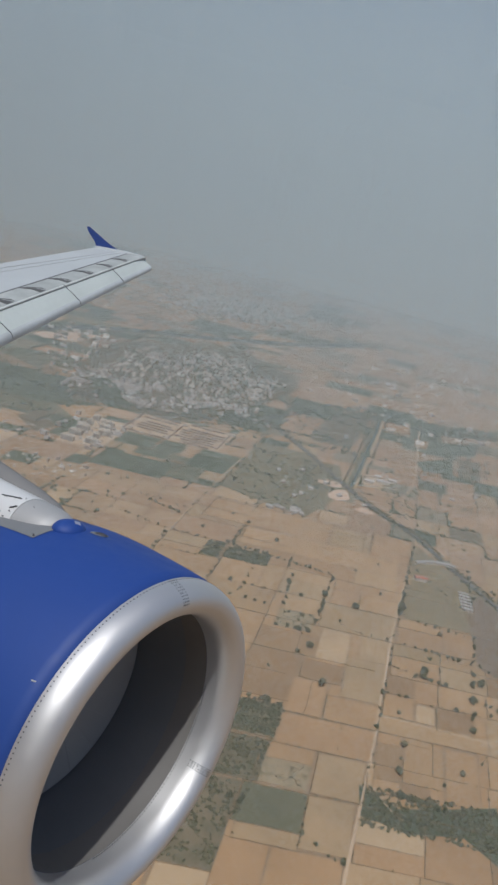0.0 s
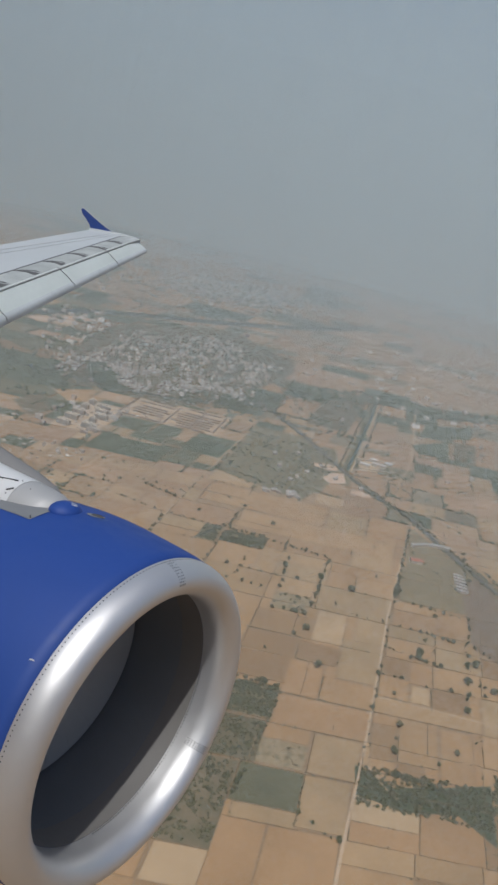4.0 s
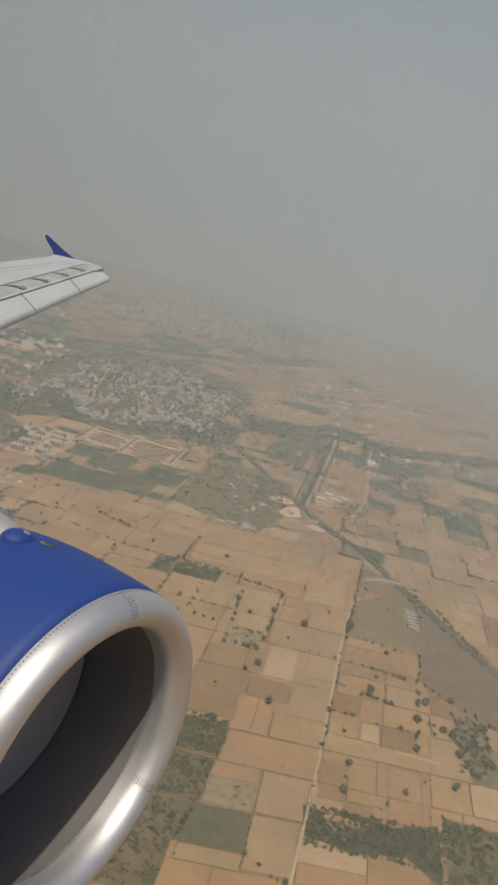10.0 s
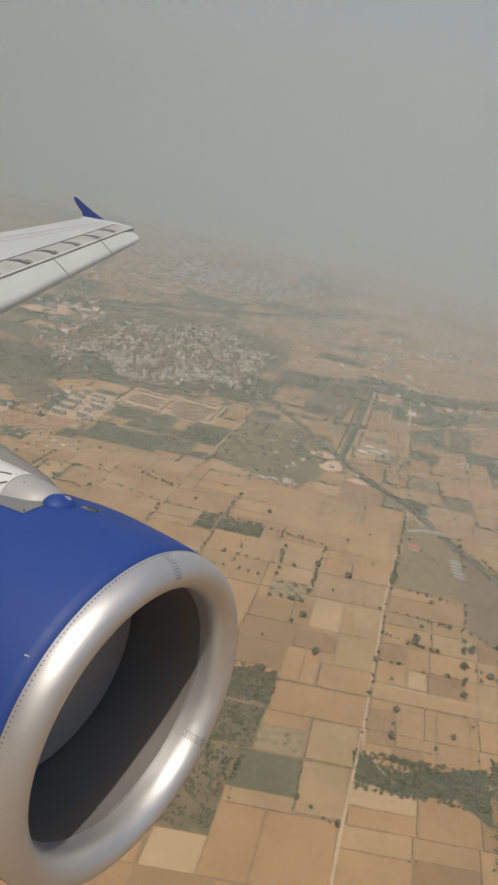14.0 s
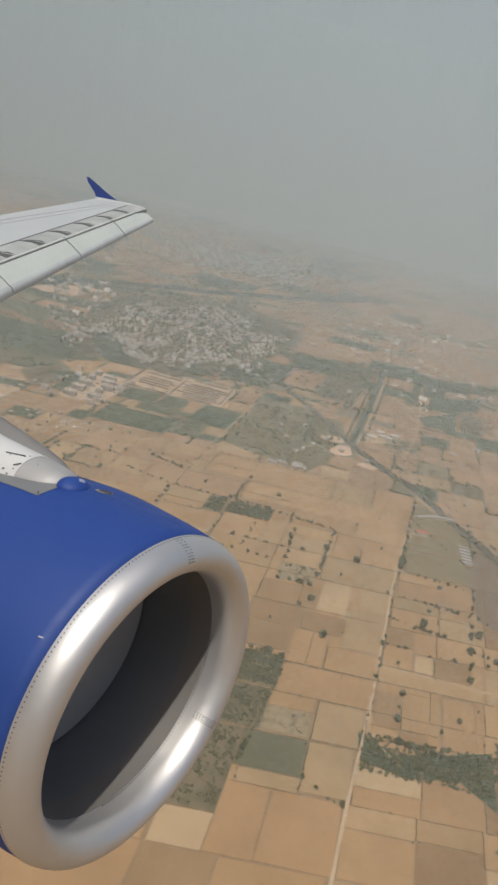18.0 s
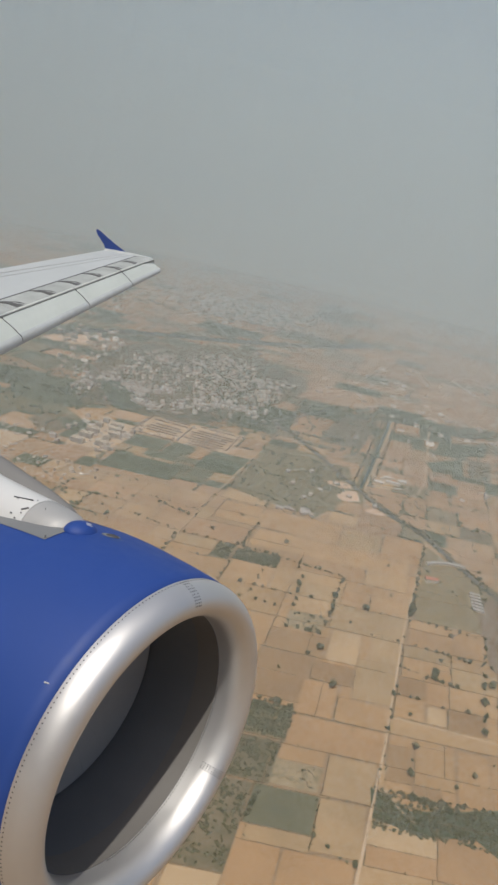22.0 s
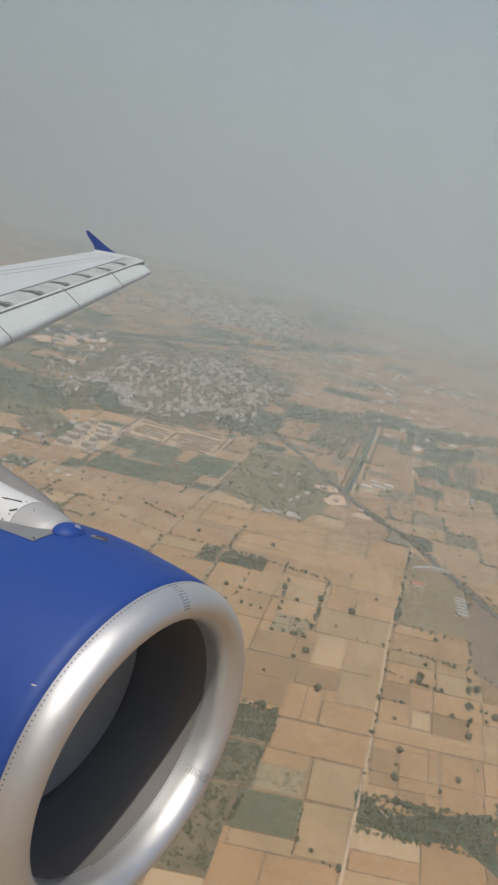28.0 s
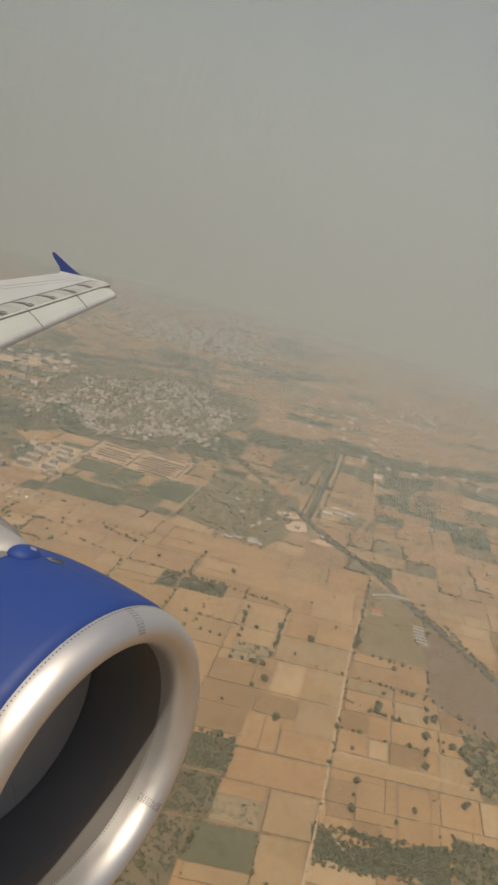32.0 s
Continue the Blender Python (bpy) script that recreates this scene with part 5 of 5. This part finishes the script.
# row flats, three storeys, with open galleries
def flats(u, v, units, turn=0.0):
    t = thing("row_flats", grid_pose(u, v, 0.2, turn), "cream three-storey row of flats with open balconies", "apartment building", "row flats")
    w = units * 11.0
    bm = bmesh.new()
    box(bm, -w / 2, w / 2, -5, 5, 0, 8.8)
    part("wall", bm, M_FLATS, t)
    for k in range(units):
        x = -w / 2 + 11 * k + 5.5
        bm = bmesh.new()
        box(bm, x - 3, x + 3, -2.5, 2.5, 8.803, 10.9)
        part("stair_tower", bm, M_FLATS, t)
        for z in (0.5, 3.4, 6.3):
            bm = bmesh.new()
            box(bm, x - 4.2, x - 0.6, -5.06, -4.8, z, z + 2.3)
            box(bm, x + 0.6, x + 4.2, -5.06, -4.8, z, z + 2.3)
            # dark panels on the closed wall imitate the shade inside the galleries
            part("gallery", bm, M_GAP, t, "gallery opening, its shade painted as dark panels")
            bm = bmesh.new()
            box(bm, x - 4.4, x + 4.4, -6.2, -5.07, z - 0.25, z - 0.05)
            box(bm, x - 4.4, x + 4.4, -6.2, -6.08, z - 0.05, z + 0.7)
            part("balcony", bm, M_FLATS, t)


for u, v, n in ((-628, 1040, 9), (-626, 1062, 9), (-632, 1084, 7), (-640, 1106, 6), (-628, 905, 6), (-630, 925, 5), (-650, 870, 3)):
    flats(u, v, n, -8)
for u, v, n in ((-498, 1150, 2), (-460, 1158, 2), (-500, 1184, 2), (-466, 1190, 1), (-462, 1214, 2), (-502, 1216, 2), (-472, 1240, 2), (-506, 1252, 1), (-480, 1266, 2), (-508, 1284, 1)):
    flats(u, v, n, dice.uniform(-4, 4))
for _ in range(16):
    house(dice.choice((-520, -446, -436, -540)) + dice.uniform(-8, 8), dice.uniform(1120, 1290), dice.choice((0, 90)), None, "pale new house on a building plot", "plot houses")

# ---- ponds, trees and hedges ----
for u, v, w, d in ((-420, 1560, 46, 40), (-610, 1990, 80, 90), (-560, 1500, 40, 36)):
    ring = [field_place(u + w * (0.5 + 0.08 * math.sin(3 * a)) * math.cos(a), v + d * 0.5 * math.sin(a), 0.45) for a in [math.tau * k / 28 for k in range(28)]]
    bm = loft([[Vector((p.x, p.y, -0.1)) for p in ring], ring])
    tagged(part("pond", bm, M_WATER, None), "still green village pond among houses", "pond", kind="structure")


def hedge(u0, v0, u1, v1, count, size):
    """Trees of a field edge, standing unevenly along a line."""
    for k in range(count):
        s = (k + dice.uniform(0.1, 0.9)) / count
        u, v, grown = u0 + (u1 - u0) * s + dice.uniform(-1.2, 1.2), v0 + (v1 - v0) * s + dice.uniform(-1.2, 1.2), size * dice.uniform(0.6, 1.2)
        if v > 880 or u < -100:
            leafy(u, v, 3.8 * grown, 6.2 * grown, 44)
        else:
            tree(u, v, grown)


# along the lane and the field edges beside it
for row in ((81, 470, 95, 780, 16, 0.55), (97, 790, 112, 1040, 24, 0.85), (78, 500, 172, 488, 20, 0.62), (84, 476, 168, 466, 16, 0.6), (124, 682, 160, 672, 7, 0.75), (184, 600, 190, 740, 10, 0.7), (150, 636, 186, 634, 5, 0.5), (92, 640, 120, 638, 4, 0.45), (188, 660, 230, 640, 6, 0.9)):
    hedge(*row)
for row in ((-142, 988, -146, 900, 9, 0.8), (-146, 898, -90, 893, 9, 0.7), (-88, 892, 3, 874, 15, 0.68), (3, 872, -2, 735, 19, 0.82), (-146, 850, -150, 770, 7, 0.6), (-230, 905, -176, 898, 6, 0.7), (-226, 850, -176, 846, 5, 0.6), (-102, 850, -104, 770, 6, 0.6), (-104, 800, -50, 796, 6, 0.55), (-150, 770, -60, 762, 8, 0.6), (-236, 900, -232, 830, 5, 0.7), (-300, 985, -236, 960, 8, 0.75), (-46, 765, -50, 850, 9, 0.7), (-62, 905, -58, 870, 4, 0.6), (-148, 860, -88, 856, 10, 0.7), (-48, 722, -4, 722, 5, 0.6), (-150, 905, -176, 850, 8, 0.7), (-52, 584, -8, 580, 8, 0.7), (-6, 576, -8, 520, 6, 0.55), (-14, 478, -18, 434, 6, 0.6), (36, 434, 74, 412, 6, 0.5), (34, 476, 36, 440, 4, 0.5)):
    hedge(*row)
for row in ((-232, 960, -228, 1090, 9, 0.6), (-320, 1000, -232, 985, 10, 0.6), (-330, 930, -240, 905, 9, 0.55), (-210, 1052, -70, 1050, 10, 0.5), (112, 960, 190, 850, 10, 0.6), (196, 990, 196, 870, 9, 0.85), (226, 940, 290, 815, 14, 0.8), (108, 1052, 60, 1058, 6, 0.6), (46, 1046, 44, 970, 5, 0.5), (110, 800, 196, 790, 9, 0.6), (106, 742, 190, 728, 9, 0.62), (150, 742, 150, 690, 4, 0.55), (92, 690, 124, 684, 4, 0.5), (196, 800, 192, 730, 7, 0.75), (196, 730, 290, 664, 12, 0.8), (40, 745, 92, 742, 5, 0.4), (45, 800, 92, 798, 4, 0.4), (-140, 640, -60, 600, 6, 0.6)):
    hedge(*row)
# trees standing alone in the fields
for u, v, s in ((23, 626, 1.5), (-11, 676, 1.1), (-1, 691, 1.0), (122, 678, 1.3), (131, 692, 1.2), (156, 675, 1.1), (113, 561, 1.4), (110, 525, 1.0), (106, 609, 0.9), (111, 543, 0.6), (184, 656, 1.3), (196, 690, 1.2), (204, 638, 1.2), (201, 898, 1.0), (152, 520, 0.8), (170, 540, 0.7), (190, 560, 0.7), (140, 632, 0.7), (138, 720, 0.9), (165, 735, 0.9), (40, 800, 1.0), (70, 850, 0.8), (-30, 800, 0.9), (30, 905, 0.8), (-90, 940, 0.9), (-170, 1000, 1.1), (-196, 930, 1.2), (60, 940, 0.8), (150, 780, 0.9), (26, 760, 0.7), (-120, 800, 1.1), (-36, 640, 0.6), (44, 562, 0.5), (230, 610, 1.2), (220, 560, 1.1)):
    tree(u, v, s * 0.85)
# bushes in the scrub
for a, b, c, d, n in ((-50, -8, 536, 580, 70), (-48, -10, 480, 530, 40), (84, 196, 455, 500, 80), (-146, -88, 860, 890, 60), (-174, -152, 852, 898, 30), (-46, -6, 724, 760, 20), (196, 250, 400, 510, 60), (-60, -22, 388, 474, 40)):
    for _ in range(n):
        bush(dice.uniform(a, b), dice.uniform(c, d), 0.9)
for a, b, c, d in EDGES:
    # thin growth on the bunds
    for along in ((a, c, b, c), (a, c, a, d)):
        if dice.random() < 0.55:
            steps = max(2, int(math.hypot(along[2] - along[0], along[3] - along[1]) / 3.0))
            for k in range(steps):
                if dice.random() < 0.34:
                    leafy(along[0] + (along[2] - along[0]) * k / steps + dice.uniform(-0.8, 0.8), along[1] + (along[3] - along[1]) * k / steps + dice.uniform(-0.8, 0.8), dice.uniform(0.6, 1.5), dice.uniform(0.8, 2.0), 14)
thicket(-50, -8, 536, 580, 330, 1.9, 2.2)
thicket(-48, -10, 480, 530, 160, 1.5, 1.4)
thicket(82, 200, 456, 502, 560, 1.8, 1.9)
thicket(-146, -88, 860, 890, 300, 2.4, 3)
thicket(-174, -152, 852, 898, 80, 2.2, 3)
thicket(-60, -22, 388, 474, 200, 1.6, 1.5)
thicket(228, 270, 585, 685, 150, 2.6, 3)
thicket(200, 310, 360, 520, 700, 2.6, 3)
thicket(-214, -60, 1075, 1335, 170, 2.8, 2.0)
thicket(-120, -40, 1190, 1340, 60, 3, 3)
thicket(-636, -540, 672, 850, 300, 2.4, 2.4)
thicket(330, 470, 430, 620, 160, 3, 3.5)
thicket(480, 640, 420, 620, 220, 3, 3.5)
wood(-720, -580, 1250, 1400, 50, 3.5, 6)
wood(-860, -560, 1400, 1560, 110, 4, 6)
wood(-1000, -700, 1150, 1420, 80, 4, 6)
wood(-400, -250, 1420, 1560, 120, 4, 6)
wood(-300, 0, 1420, 1800, 250, 4.5, 5)
wood(20, 420, 1060, 1500, 130, 3, 3.5)
wood(60, 120, 1120, 1330, 50, 3, 3.5)
wood(-760, -230, 1380, 2240, 520, 3.6, 6)
wood(-1500, -700, 1600, 2800, 330, 8, 6)
wood(200, 900, 1450, 1950, 200, 5, 6)
wood(-1600, -200, 2600, 4400, 500, 10, 7)
wood(-200, 1500, 2000, 4400, 190, 6.5, 6)
wood(-560, -330, 820, 1055, 60, 3, 4)
for p in smooth_line([(-149, 1760), (50, 1850), (135, 1830), (320, 1914), (565, 2071), (973, 2412), (1500, 2900)], 60):
    for off in (-46, -30, -15, 0, 15, 30, 46):
        if dice.random() < 0.7:
            q = field_place(p.x + dice.uniform(-8, 8), p.y + off + dice.uniform(-9, 9))
            far_tree(q.x, q.y, dice.uniform(3, 6), dice.uniform(4, 7))
for a, b, c, d in HEDGES:
    big = 1.0 if d < 1500 else 1.5
    for along in ((a, c, b, c), (a, c, a, d)):
        if dice.random() < 0.6:
            steps = max(2, int(math.hypot(along[2] - along[0], along[3] - along[1]) / (4.5 * big)))
            for k in range(steps):
                if dice.random() < 0.85 - 0.5 * (k % 9 > 5):
                    q = field_place(along[0] + (along[2] - along[0]) * k / steps + dice.uniform(-2, 2), along[1] + (along[3] - along[1]) * k / steps + dice.uniform(-2, 2))
                    far_tree(q.x, q.y, dice.uniform(1.4, 3.2) * big, dice.uniform(2.5, 5) * big)
for line, gap in ((ROAD, 7), ([(-1100, 1520), (-900, 1440), (-680, 1420), (-480, 1420), (-360, 1450), (-250, 1560), (-149, 1760)], 8), (CANAL, 17)):
    for p in smooth_line(line, 24):
        for off in (-gap, gap):
            if dice.random() < 0.8:
                leafy(p.x + off + dice.uniform(-1.5, 1.5), p.y + dice.uniform(-4, 4), dice.uniform(1.8, 3.8), dice.uniform(3, 6), 18)
tagged(new("woods", raw_mesh("woods", FAR_VERTS, FAR_FACES, M_LEAF_FAR)), "dusty green trees and scrub scattered over farmland", "trees", kind="stuff")
tagged(new("scrub_growth", raw_mesh("scrub_growth", LEAF_VERTS, LEAF_FACES, M_LEAF_NEAR)), "dusty olive bushes and thorn scrub on field edges", "scrub", kind="stuff")
